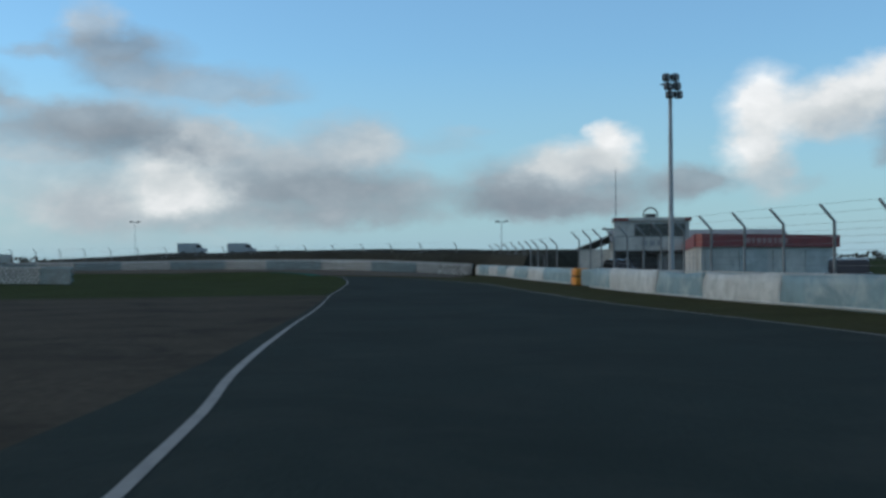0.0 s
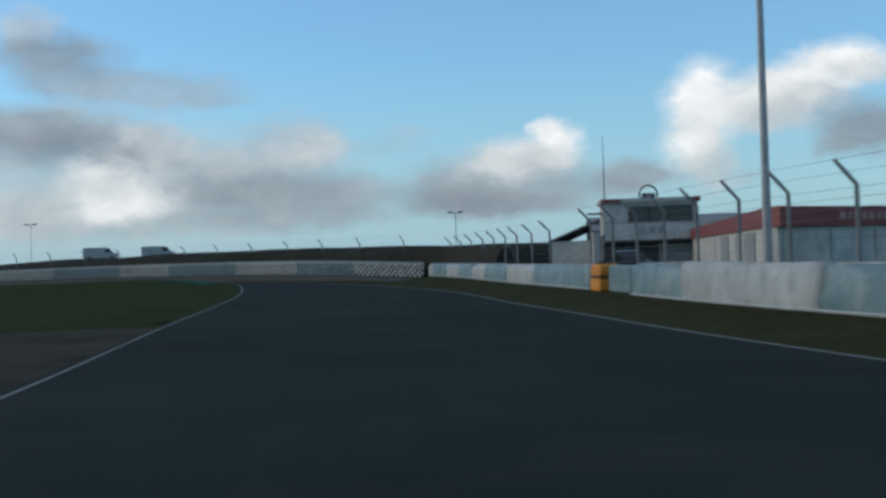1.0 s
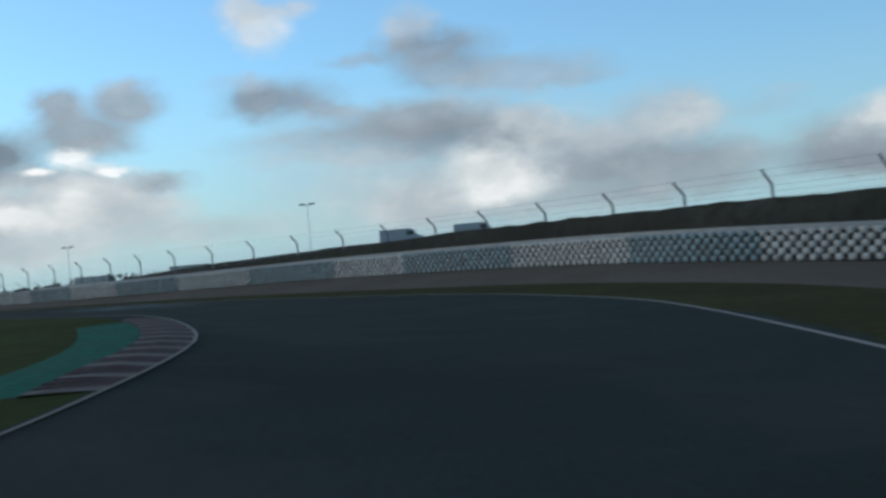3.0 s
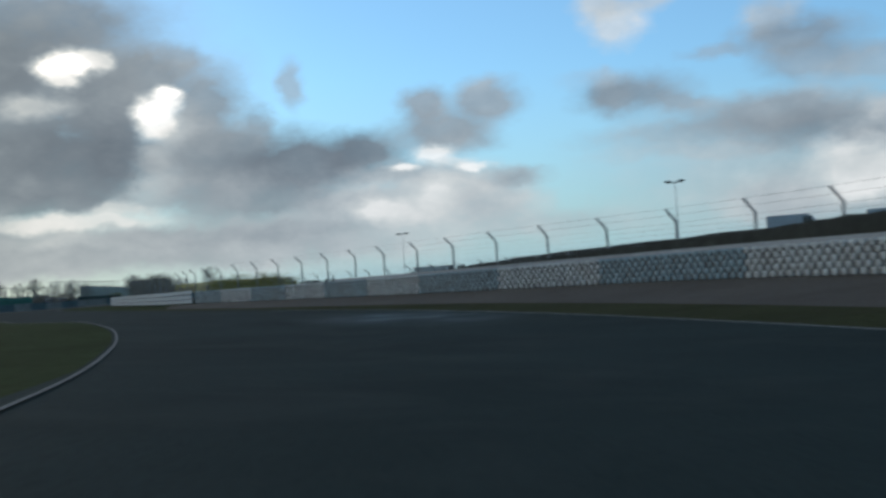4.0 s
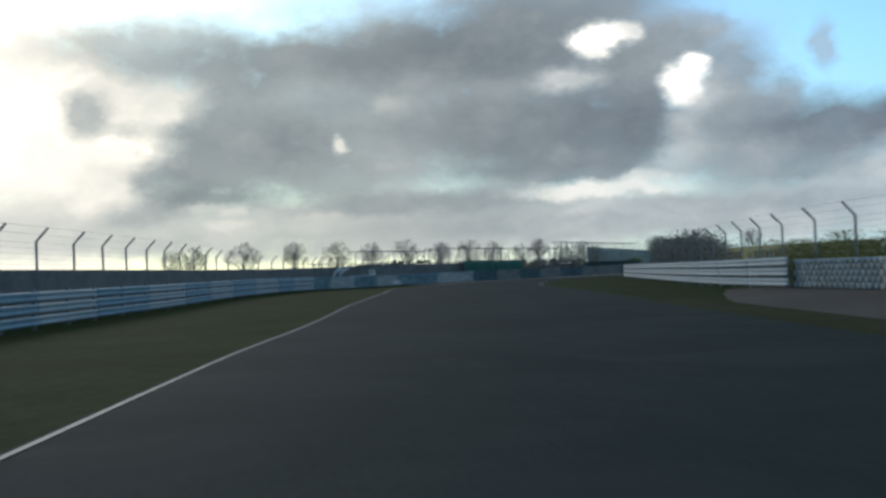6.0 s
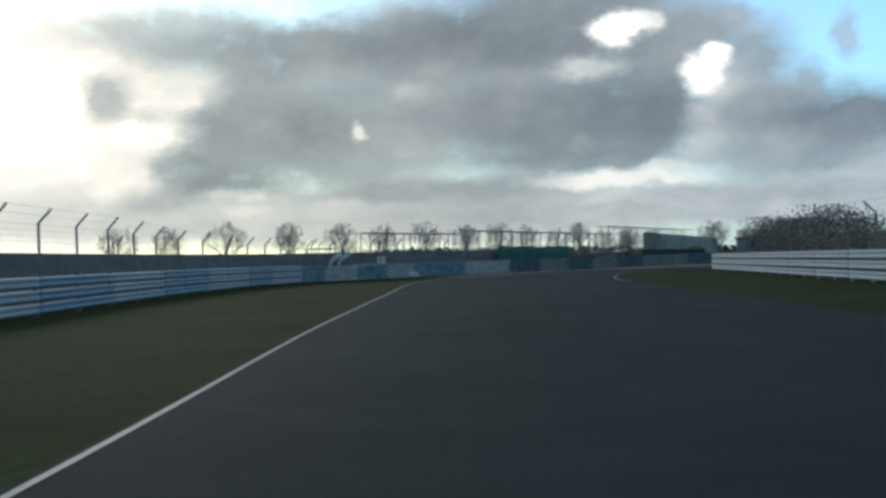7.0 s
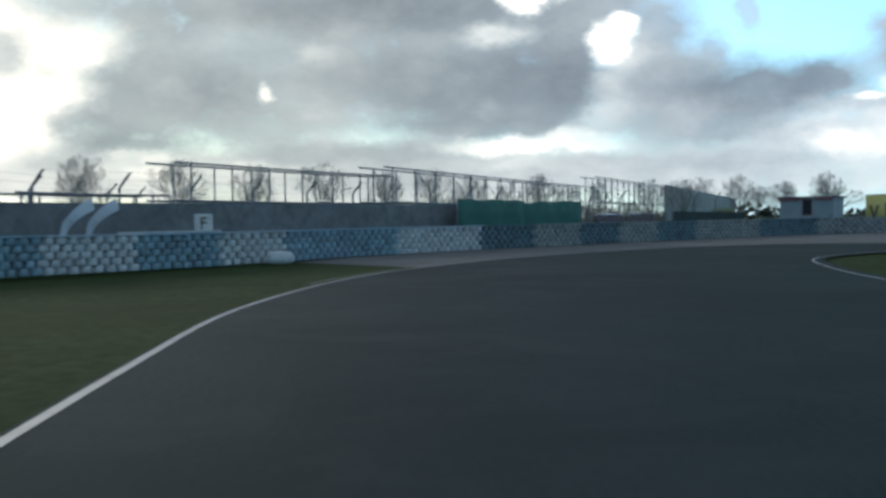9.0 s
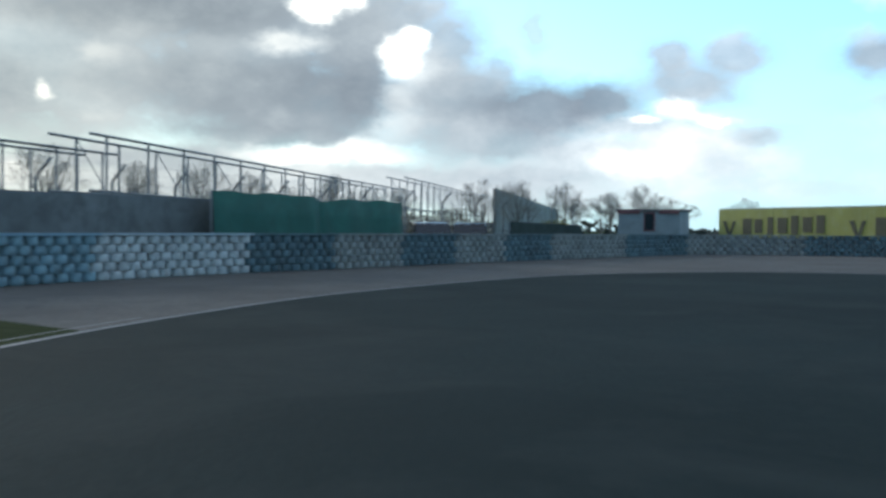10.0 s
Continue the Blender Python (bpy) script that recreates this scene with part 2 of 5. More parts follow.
shade = mth(wt, "DIVIDE", csep.outputs[0], mth(wt, "ADD", mask, 0.001))
shade = mth(wt, "ADD", shade, mth(wt, "MULTIPLY", mth(wt, "SUBTRACT", fine.outputs[0], 0.5), 0.22))
shade = mth(wt, "ADD", shade, mth(wt, "MULTIPLY", mth(wt, "SUBTRACT", tall.outputs[0], 0.5), 0.18))
shade = mth(wt, "DIVIDE", shade, 1.2)
# undersides are grey, lit tops and thin edges bright
CLOUD = ramp(wt, shade, [(0.29, (0.85, 1.05, 1.25)), (0.375, (1.35, 1.66, 1.95)), (0.458, (2.1, 2.5, 2.8)), (0.541, (3.1, 3.55, 3.8)), (0.625, (4.5, 4.95, 5.05)), (0.708, (6.3, 6.6, 6.4)), (0.79, (8.6, 8.6, 8.2)), (0.92, (12.5, 12.4, 11.8))])
blue = mix(wt, 1.0, sky.outputs[0], (0.93, 1.55, 2.1), "MULTIPLY")
haze = ramp(wt, mth(wt, "MULTIPLY", el, 1 / 10.0), [(0.0, 0.85), (0.3, 0.6), (1.0, 0.25)])
# the haze turns warm and pale towards the sun, and clouds away from it are bluer
warm = ramp(wt, mth(wt, "MULTIPLY", az, 1 / 180.0), [(0.22, 0.0), (0.36, 1.0), (0.55, 1.0), (0.75, 0.0)])
hazed = mix(wt, haze, blue, mix(wt, warm, (3.3, 5.1, 6.4), (5.3, 5.45, 5.3)))
bg = wt.nodes.new("ShaderNodeBackground")
bg.inputs["Strength"].default_value = 0.1
CLOUD = mix(wt, warm, mix(wt, 1.0, CLOUD, (0.98, 1.0, 1.06), "MULTIPLY"), mix(wt, 1.0, CLOUD, (1.035, 1.0, 0.95), "MULTIPLY"))
wt.links.new(mix(wt, mask, hazed, CLOUD), bg.inputs["Color"])
wout = wt.nodes.new("ShaderNodeOutputWorld")
wt.links.new(bg.outputs[0], wout.inputs[0])

sun = new("sun", bpy.data.lights.new("sun", "SUN"))
sun.data.energy, sun.data.angle, sun.data.color = 0.7, radians(12), (1.0, 0.93, 0.82)
sun.matrix_world = look((0, 0, 50), (50 * math.sin(radians(SUN_AZ)), -50 * math.cos(radians(SUN_AZ)), 50 - 50 * math.tan(radians(SUN_EL))))


# ---------------------------------------------------------------- materials
def material(name, base, rough=0.7, metal=0.0, scale=1.0, var=0.25, big=0.0, bump=0.0, dirt=None, dirt_amount=0.4, island=0.0, spec=0.5, sheen=0.0, stain=1.7):
    """Base colour with fine grain (scale, per metre), broad patches (big, metres across), stains and bump."""
    m = bpy.data.materials.new(name)
    m.use_nodes = True
    t = m.node_tree
    b = t.nodes["Principled BSDF"]
    b.inputs["Roughness"].default_value, b.inputs["Metallic"].default_value = rough, metal
    b.inputs["Specular IOR Level"].default_value = spec
    co = t.nodes.new("ShaderNodeTexCoord").outputs["Object"]
    geo = t.nodes.new("ShaderNodeNewGeometry")
    co = geo.outputs["Position"]
    n = noise_tex(t, co, scale, 6.0, 0.65)
    lo, hi = tuple(c * (1 - var) for c in base), tuple(min(1, c * (1 + var)) for c in base)
    col = ramp(t, n.outputs[0], [(0.3, lo), (0.7, hi)])
    if big:
        nb = noise_tex(t, co, 1.0 / big, 4.0, 0.6)
        col = mix(t, ramp(t, nb.outputs[0], [(0.35, 0.0), (0.7, 1.0)]), col, tuple(c * 0.72 for c in base))
    if dirt:
        ns = noise_tex(t, co, stain, 6.0, 0.7, 0.6)
        col = mix(t, mth(t, "MULTIPLY", ramp(t, ns.outputs[0], [(0.48, 0.0), (0.68, 1.0)]), dirt_amount), col, dirt)
    if island:
        oi = t.nodes.new("ShaderNodeObjectInfo")
        r = mth(t, "ADD", mth(t, "MULTIPLY", oi.outputs["Random"], island), 1 - island / 2)
        rgb = t.nodes.new("ShaderNodeCombineColor")
        for i in range(3):
            t.links.new(r, rgb.inputs[i])
        col = mix(t, 1.0, col, rgb.outputs[0], "MULTIPLY")
    t.links.new(col, b.inputs["Base Color"])
    if sheen:
        nr = noise_tex(t, co, 0.22, 4.0, 0.6)
        t.links.new(ramp(t, nr.outputs[0], [(0.35, rough - sheen), (0.65, rough)]), b.inputs["Roughness"])
    if bump:
        bp = t.nodes.new("ShaderNodeBump")
        bp.inputs["Strength"].default_value = bump
        bp.inputs["Distance"].default_value = 0.02
        t.links.new(n.outputs[0], bp.inputs["Height"])
        t.links.new(bp.outputs[0], b.inputs["Normal"])
    return m


M = {
    "asphalt": material("asphalt", (0.0305, 0.0437, 0.0420), 0.95, scale=18, var=0.4, big=6.0, bump=0.6, dirt=(0.042, 0.051, 0.048), dirt_amount=0.75, spec=0.04, sheen=0.12, stain=0.4),
    "apron": material("apron_dirt", (0.070, 0.060, 0.046), 0.95, scale=6, var=0.4, big=2.5, bump=0.7, dirt=(0.020, 0.020, 0.018), dirt_amount=0.8, spec=0.05, stain=0.35),
    "grass": material("grass", (0.040, 0.057, 0.020), 1.0, scale=5, var=0.45, big=4.0, bump=1.0, dirt=(0.052, 0.058, 0.024), dirt_amount=0.55, spec=0.02),
    "verge": material("verge_grass", (0.054, 0.057, 0.026), 1.0, scale=5, var=0.45, big=3.0, bump=1.0, dirt=(0.060, 0.052, 0.031), dirt_amount=0.6, spec=0.02, stain=0.9),
    "bank": material("bank_earth", (0.052, 0.052, 0.044), 0.98, scale=2, var=0.4, big=6.0, bump=1.0, dirt=(0.034, 0.033, 0.027), dirt_amount=0.5, spec=0.03),
    "gravel": material("gravel", (0.112, 0.097, 0.084), 0.95, scale=14, var=0.4, big=7.0, bump=1.0, dirt=(0.12, 0.108, 0.095), dirt_amount=0.5, spec=0.1),
    "sand": material("sandy_tarmac", (0.15, 0.138, 0.125), 0.95, scale=12, var=0.35, big=3.0, bump=0.8, dirt=(0.085, 0.08, 0.075), dirt_amount=0.6, spec=0.15),
    "line": material("line_paint", (0.25, 0.25, 0.245), 0.7, scale=9, var=0.15, dirt=(0.16, 0.16, 0.16), dirt_amount=0.75),
    "worn_line": material("worn_line_paint", (0.125, 0.127, 0.125), 0.8, scale=9, var=0.25, dirt=(0.06, 0.062, 0.062), dirt_amount=0.8),
    "kerb_white": material("kerb_white", (0.15, 0.142, 0.14), 0.9, scale=9, var=0.2, dirt=(0.10, 0.09, 0.09), dirt_amount=0.8, spec=0.04),
    "kerb_grey": material("kerb_mauve", (0.062, 0.046, 0.052), 0.92, scale=9, var=0.25, dirt=(0.085, 0.07, 0.07), dirt_amount=0.6, spec=0.04),
    "kerb_green": material("kerb_green", (0.014, 0.105, 0.078), 0.9, scale=7, var=0.3, dirt=(0.04, 0.06, 0.045), dirt_amount=0.5, spec=0.04),
    "tyre_white": material("tyre_white_paint", (0.46, 0.465, 0.45), 0.6, scale=7, var=0.15, dirt=(0.20, 0.19, 0.18), dirt_amount=0.65, island=0.25),
    "tyre_blue": material("tyre_blue_paint", (0.185, 0.275, 0.305), 0.6, scale=7, var=0.2, dirt=(0.07, 0.095, 0.105), dirt_amount=0.6, island=0.3),
    # darker, duller versions of both tyre paints for the far bays
    "tyre_dull_blue": material("dull_blue_tyre_paint", (0.095, 0.145, 0.158), 0.75, scale=5, var=0.3, dirt=(0.05, 0.06, 0.06), dirt_amount=0.7, island=0.3),
    "tyre_dull_white": material("dull_white_tyre_paint", (0.25, 0.25, 0.232), 0.75, scale=5, var=0.25, dirt=(0.11, 0.105, 0.095), dirt_amount=0.7, island=0.25),
    "rubber": material("rubber", (0.018, 0.018, 0.02), 0.8, scale=10, var=0.3),
    "sheet_white": material("sheet_white", (0.50, 0.505, 0.49), 0.5, scale=2.2, var=0.16, big=1.6, dirt=(0.25, 0.26, 0.25), dirt_amount=0.7, bump=1.0),
    "sheet_blue": material("sheet_blue", (0.17, 0.265, 0.295), 0.5, scale=2.2, var=0.2, big=1.6, dirt=(0.40, 0.44, 0.44), dirt_amount=0.6, bump=1.0, stain=0.8),
    "rail_white": material("rail_white", (0.35, 0.40, 0.425), 0.75, scale=4, var=0.12, dirt=(0.27, 0.30, 0.32), dirt_amount=0.5),
    "rail_blue": material("rail_blue", (0.185, 0.295, 0.36), 0.75, scale=4, var=0.15, dirt=(0.31, 0.38, 0.42), dirt_amount=0.6),
    "steel": material("galvanised_steel", (0.21, 0.215, 0.22), 0.55, 0.4, scale=6, var=0.2, dirt=(0.1, 0.09, 0.08), dirt_amount=0.4),
    "mast": material("mast_steel", (0.34, 0.35, 0.37), 0.5, 0.2, scale=4, var=0.15, dirt=(0.22, 0.22, 0.22), dirt_amount=0.4),
    "concrete": material("concrete", (0.17, 0.172, 0.168), 0.9, scale=3, var=0.25, big=2.5, dirt=(0.07, 0.07, 0.066), dirt_amount=0.6, bump=0.4),
    "orange": material("orange_plastic", (0.75, 0.27, 0.03), 0.5, scale=5, var=0.15, dirt=(0.4, 0.16, 0.04), dirt_amount=0.5),
    "white_wall": material("cream_render", (0.62, 0.59, 0.55), 0.85, scale=2, var=0.1, big=2.0, dirt=(0.28, 0.27, 0.25), dirt_amount=0.6),
    "grey_panel": material("grey_panel", (0.30, 0.31, 0.32), 0.7, scale=2, var=0.12, dirt=(0.2, 0.2, 0.2), dirt_amount=0.5),
    "red": material("red_fascia", (0.24, 0.035, 0.035), 0.55, scale=2, var=0.15, dirt=(0.15, 0.03, 0.03), dirt_amount=0.5),
    "faded": material("faded_letters", (0.36, 0.20, 0.19), 0.6, scale=5, var=0.2),
    "dark": material("dark_metal", (0.03, 0.032, 0.035), 0.5, scale=5, var=0.3),
    "floor_shade": material("open_floor_shade", (0.075, 0.078, 0.082), 0.8, scale=2, var=0.2, dirt=(0.045, 0.045, 0.045), dirt_amount=0.5),
    "glass_dark": material("window_glass", (0.02, 0.025, 0.03), 0.08, scale=1, var=0.1),
    "roof": material("grey_roof", (0.10, 0.10, 0.105), 0.8, scale=3, var=0.2, dirt=(0.07, 0.07, 0.06)),
    "green_sheet": material("green_sheet", (0.022, 0.115, 0.088), 0.75, scale=2, var=0.2, big=1.5, dirt=(0.02, 0.07, 0.05), dirt_amount=0.5, bump=0.4),
    "yellow": material("yellow_board", (0.36, 0.325, 0.06), 0.6, scale=2, var=0.2, big=2.0, dirt=(0.36, 0.33, 0.12), dirt_amount=0.7),
    "bark": material("bark", (0.16, 0.14, 0.12), 0.95, scale=8, var=0.3, bump=0.6),
    "twig": material("twigs", (0.27, 0.245, 0.22), 0.95, scale=6, var=0.3),
    "hedge": material("hedge_leaves", (0.19, 0.172, 0.14), 0.95, scale=3, var=0.5, spec=0.1),
    "gorse": material("yellow_bush_leaves", (0.20, 0.185, 0.06), 0.9, scale=3, var=0.4, spec=0.2),
    "woods": material("far_woods", (0.06, 0.062, 0.05), 0.95, scale=0.4, var=0.4, spec=0.1),
    "van": material("van_paint", (0.40, 0.41, 0.42), 0.4, scale=2, var=0.08, dirt=(0.4, 0.4, 0.39)),
    "car_dark": material("car_paint_dark", (0.02, 0.022, 0.028), 0.25, scale=2, var=0.1),
    "car_silver": material("car_paint_silver", (0.35, 0.36, 0.38), 0.3, 0.3, scale=2, var=0.1),
    "cable": material("fence_wire", (0.22, 0.225, 0.23), 0.5, 0.4, scale=6, var=0.2),
    "banner": material("banner_cloth", (0.45, 0.47, 0.48), 0.8, scale=3, var=0.1),
    "dark_sheet": material("dark_green_cloth", (0.045, 0.062, 0.055), 0.9, scale=1.2, var=0.3, big=1.5, spec=0.15),
    "hut_wall": material("weathered_boards", (0.30, 0.335, 0.345), 0.85, scale=2, var=0.15, big=2.0, dirt=(0.17, 0.18, 0.18), dirt_amount=0.5),
    "faded_red": material("faded_red_paint", (0.17, 0.07, 0.072), 0.7, scale=2, var=0.2),
    "far_hill": material("pale_panel", (0.30, 0.325, 0.30), 0.95, scale=0.4, var=0.15, dirt=(0.33, 0.35, 0.31), dirt_amount=0.5, spec=0.1),
    "black_letters": material("black_letters", (0.07, 0.06, 0.03), 0.7, scale=4, var=0.2),
}


def dampen(m, centre, along, long, wide):
    """A damp area on a dry material: glossier in ragged patches round the centre, fading outwards."""
    t = m.node_tree
    b = t.nodes["Principled BSDF"]
    at = t.nodes.new("ShaderNodeNewGeometry").outputs["Position"]
    off = t.nodes.new("ShaderNodeVectorMath")
    off.operation = "SUBTRACT"
    off.inputs[1].default_value = (*centre, 0.0)
    t.links.new(at, off.inputs[0])
    square = []
    for axis, size in ((along, long), ((-along[1], along[0]), wide)):
        dot = t.nodes.new("ShaderNodeVectorMath")
        dot.operation = "DOT_PRODUCT"
        t.links.new(off.outputs[0], dot.inputs[0])
        dot.inputs[1].default_value = (axis[0] / size, axis[1] / size, 0.0)
        square.append(mth(t, "POWER", mth(t, "ABSOLUTE", dot.outputs["Value"]), 2.0))
    inside = mth(t, "SUBTRACT", 1.0, mth(t, "ADD", *square), True)
    n = noise_tex(t, at, 0.45, 5.0, 0.6)
    wet = mth(t, "MULTIPLY", inside, ramp(t, n.outputs[0], [(0.35, 0.25), (0.62, 1.0)]), True)
    for socket, dry, gloss in (("Specular IOR Level", b.inputs["Specular IOR Level"].default_value, 0.13), ("Roughness", 0.92, 0.5)):
        t.links.new(mth(t, "ADD", mth(t, "MULTIPLY", wet, gloss - dry), dry), b.inputs[socket])


dampen(M["asphalt"], (-32.5, 118.5), (-0.77, 0.64), 9.0, 3.2)


# ---------------------------------------------------------------- builders
def mesh_of(name, bm, mat):
    me = bpy.data.meshes.new(name)
    bm.normal_update()
    bm.to_mesh(me)
    bm.free()
    if mat:
        me.materials.append(mat)
    return me


def smooth(me, on=True):
    me.polygons.foreach_set("use_smooth", [on] * len(me.polygons))
    return me


def part(name, bm, mat, parent, label=""):
    ob = new(name, mesh_of(name, bm, mat) if isinstance(bm, bmesh.types.BMesh) else bm)
    ob.parent = parent
    return tagged(ob, label)


def thing(name, label, category, at=None, group="", kind=""):
    ob = new(name)
    if at is not None:
        ob.matrix_world = at
    return tagged(ob, label, category, group, kind)


def solid(name, bm, mat, label, category, group="", kind=""):
    return tagged(new(name, mesh_of(name, bm, mat)), label, category, group, kind)


def box(bm, cx, cy, cz, sx, sy, sz, rz=0.0, bevel=0.0):
    """A box with its centre and sizes, turned by rz degrees; bevelled if asked."""
    g = bmesh.ops.create_cube(bm, size=1.0, matrix=pose(cx, cy, cz, 0, 0, rz) @ Matrix.Diagonal((sx, sy, sz, 1)))
    if bevel:
        es = list({e for v in g["verts"] for e in v.link_edges})
        bmesh.ops.bevel(bm, geom=es, offset=bevel, segments=1, affect="EDGES")
    return bm


def boxes(*rows):
    bm = bmesh.new()
    for r in rows:
        box(bm, *r)
    return bm


def tube(bm, points, radii, sides=6):
    """A tube along points, with a radius at each."""
    rings = []
    n = len(points)
    for i, p in enumerate(points):
        d = (Vector(points[min(i + 1, n - 1)]) - Vector(points[max(i - 1, 0)])).normalized()
        u = d.orthogonal().normalized() if abs(d.z) > 0.9 else d.cross(Vector((0, 0, 1))).normalized()
        w = d.cross(u)
        r = radii[i] if isinstance(radii, (list, tuple)) else radii
        rings.append([bm.verts.new(Vector(p) + (u * math.cos(a) + w * math.sin(a)) * r) for a in (2 * math.pi * k / sides for k in range(sides))])
    for a, b in zip(rings, rings[1:]):
        for k in range(sides):
            bm.faces.new((a[k], a[(k + 1) % sides], b[(k + 1) % sides], b[k]))
    bm.faces.new(list(reversed(rings[0])))
    bm.faces.new(rings[-1])
    return bm


def spline(keys, step=2.0):
    """Points at even steps along a smooth line through the keys (tuples of any length)."""
    k = np.array(keys, float)
    k = np.vstack([2 * k[0] - k[1], k, 2 * k[-1] - k[-2]])
    out = []
    for i in range(1, len(k) - 2):
        n = 12
        for j in range(n):
            t = j / n
            out.append(0.5 * (2 * k[i] + (k[i + 1] - k[i - 1]) * t + (2 * k[i - 1] - 5 * k[i] + 4 * k[i + 1] - k[i + 2]) * t * t + (3 * k[i] - k[i - 1] - 3 * k[i + 1] + k[i + 2]) * t ** 3))
    out.append(k[-2])
    out = np.array(out)
    s = np.concatenate([[0], np.cumsum(np.hypot(*(out[1:, :2] - out[:-1, :2]).T))])
    m = max(2, int(round(s[-1] / step)) + 1)
    at = np.linspace(0, s[-1], m)
    return np.stack([np.interp(at, s, out[:, c]) for c in range(out.shape[1])], 1)


def offset(line, d):
    """The line moved d metres to its right."""
    g = np.gradient(line[:, :2], axis=0)
    g /= np.hypot(g[:, 0], g[:, 1])[:, None]
    out = line.copy()
    out[:, 0] += g[:, 1] * d
    out[:, 1] -= g[:, 0] * d
    return out


def height(line, z):
    return np.column_stack([line[:, 0], line[:, 1], np.full(len(line), z) if np.isscalar(z) else z])


def loft(name, lines, mat, label="", category="", kind="structure", flat_shade=False):
    """A sheet through lines with equal numbers of points (x, y, z)."""
    bm = bmesh.new()
    vs = [[bm.verts.new(p) for p in l] for l in lines]
    for a, b in zip(vs, vs[1:]):
        for i in range(len(a) - 1):
            bm.faces.new((a[i], a[i + 1], b[i + 1], b[i]))
    bmesh.ops.recalc_face_normals(bm, faces=bm.faces)
    up = sum(f.normal.z * f.calc_area() for f in bm.faces)
    if up < 0:
        bmesh.ops.reverse_faces(bm, faces=bm.faces)
    me = mesh_of(name, bm, mat)
    if not flat_shade:
        smooth(me)
    return tagged(new(name, me), label, category, "", kind)


def sheet_between(a, b, n, za, zb, wob=0.0):
    """n lines from line a to line b with heights going from za to zb."""
    rows = []
    for i in range(n):
        t = i / (n - 1)
        p = a[:, :2] * (1 - t) + b[:, :2] * t
        z = (np.array(za) * (1 - t) + np.array(zb) * t) * np.ones(len(a))
        if wob and 0 < i < n - 1:
            z = z + wob * np.array([noise.noise(Vector((q[0] * 0.35, q[1] * 0.35, 3.0))) for q in p])
        rows.append(np.column_stack([p, z]))
    return rows


# ---------------------------------------------------------------- ground and track
# left edge with its height: the inside of the corner is raised
EDGE_L = [(-0.2, -60, 0), (-1.2, -30, 0), (-1.75, 0, 0), (-2.2, 9.5, 0), (-2.65, 14, 0), (-2.95, 18, 0), (-3.2, 22.3, 0), (-3.4, 26, 0), (-3.6, 30.6, 0), (-3.9, 36, 0), (-4.25, 41, 0), (-4.62, 46.5, 0.01), (-4.9, 54, 0.06), (-5.25, 62, 0.12), (-5.75, 67.9, 0.18)]
EDGE_L1 = [(-6.4, 72.8, 0.27), (-7.35, 77.7, 0.36), (-9.25, 83.3, 0.45), (-12.06, 87.8, 0.53), (-15.25, 91.76, 0.54), (-18.74, 95.5, 0.47), (-22.5, 99.3, 0.39), (-26.9, 103.35, 0.34), (-31.7, 107.5, 0.3), (-37.7, 112.3, 0.3), (-44.6, 117.2, 0.3), (-51.5, 121.9, 0.23), (-58.2, 125.7, 0.15), (-64.5, 128.95, 0.08), (-70.4, 132.05, 0.03), (-76.3, 135.45, 0.01), (-82, 138.65, 0), (-92.2, 144.25, 0)]
EDGE_L2 = [(-102.2, 150, 0), (-112, 155.7, 0), (-120.2, 160.4, 0), (-125.3, 163.5, 0), (-130, 167.2, 0), (-133.1, 170.2, 0), (-135.5, 173.2, 0), (-137.7, 176.6, 0), (-139.5, 180, 0), (-141.5, 185.5, 0), (-142.4, 190.5, 0), (-141, 195.5, 0), (-136.5, 198, 0), (-128, 199.2, 0), (-112, 199.5, 0), (-80, 199, 0)]
EDGE_R = [(17, -60), (14, -30), (11, 0), (9.4, 12), (7.2, 26.5), (5.8, 34), (4.95, 40), (4.35, 46), (3.6, 53), (3.1, 60), (2.4, 66.5), (1.1, 73.2), (-1.2, 82.5), (-4.3, 92.5), (-7.8, 98.8), (-11.5, 103.8), (-16.1, 108.3), (-21.5, 113.2), (-27.2, 118), (-34, 123), (-41, 127.5), (-51.2, 133.3), (-58, 136.9), (-64.8, 140.6), (-71, 144.1), (-80, 149.2), (-88, 153.7)]
EDGE_R2 = [(-97.8, 159.3), (-107.7, 164.8), (-117.1, 170.5), (-123, 175), (-126.5, 178), (-130.3, 182), (-131.8, 185), (-132.2, 188), (-131.2, 190.2), (-129, 191.4), (-124, 192), (-118, 192.2), (-105, 192.2), (-80, 192)]
line_l, line_r = spline(EDGE_L + EDGE_L1 + EDGE_L2, 1.2), spline(EDGE_R + EDGE_R2, 1.2)


def across(a, b):
    """For each point of line a, the nearest point of line b, moving only forward."""
    j, out = 0, []
    for p in a:
        d = np.hypot(b[j:j + 25, 0] - p[0], b[j:j + 25, 1] - p[1])
        j += int(np.argmin(d))
        out.append(b[j])
    return np.array(out)


gb = bmesh.new()
bmesh.ops.create_grid(gb, x_segments=24, y_segments=24, size=2600)
for v in gb.verts:
    v.co += Vector((-60, 90, -0.04))
solid("ground", gb, M["grass"], "flat mown grass field reaching the horizon", "ground", kind="structure")

out_l, out_r = offset(line_l, -0.1), offset(line_r, 0.3)
opposite = across(out_l, out_r)
road_rows = [np.column_stack([out_l[:, :2] * (1 - u) + opposite[:, :2] * u, out_l[:, 2] * (1 - u) ** 2.2]) for u in np.linspace(0, 1, 11)]
loft("road", road_rows, M["asphalt"], "dark worn asphalt race track", "road")


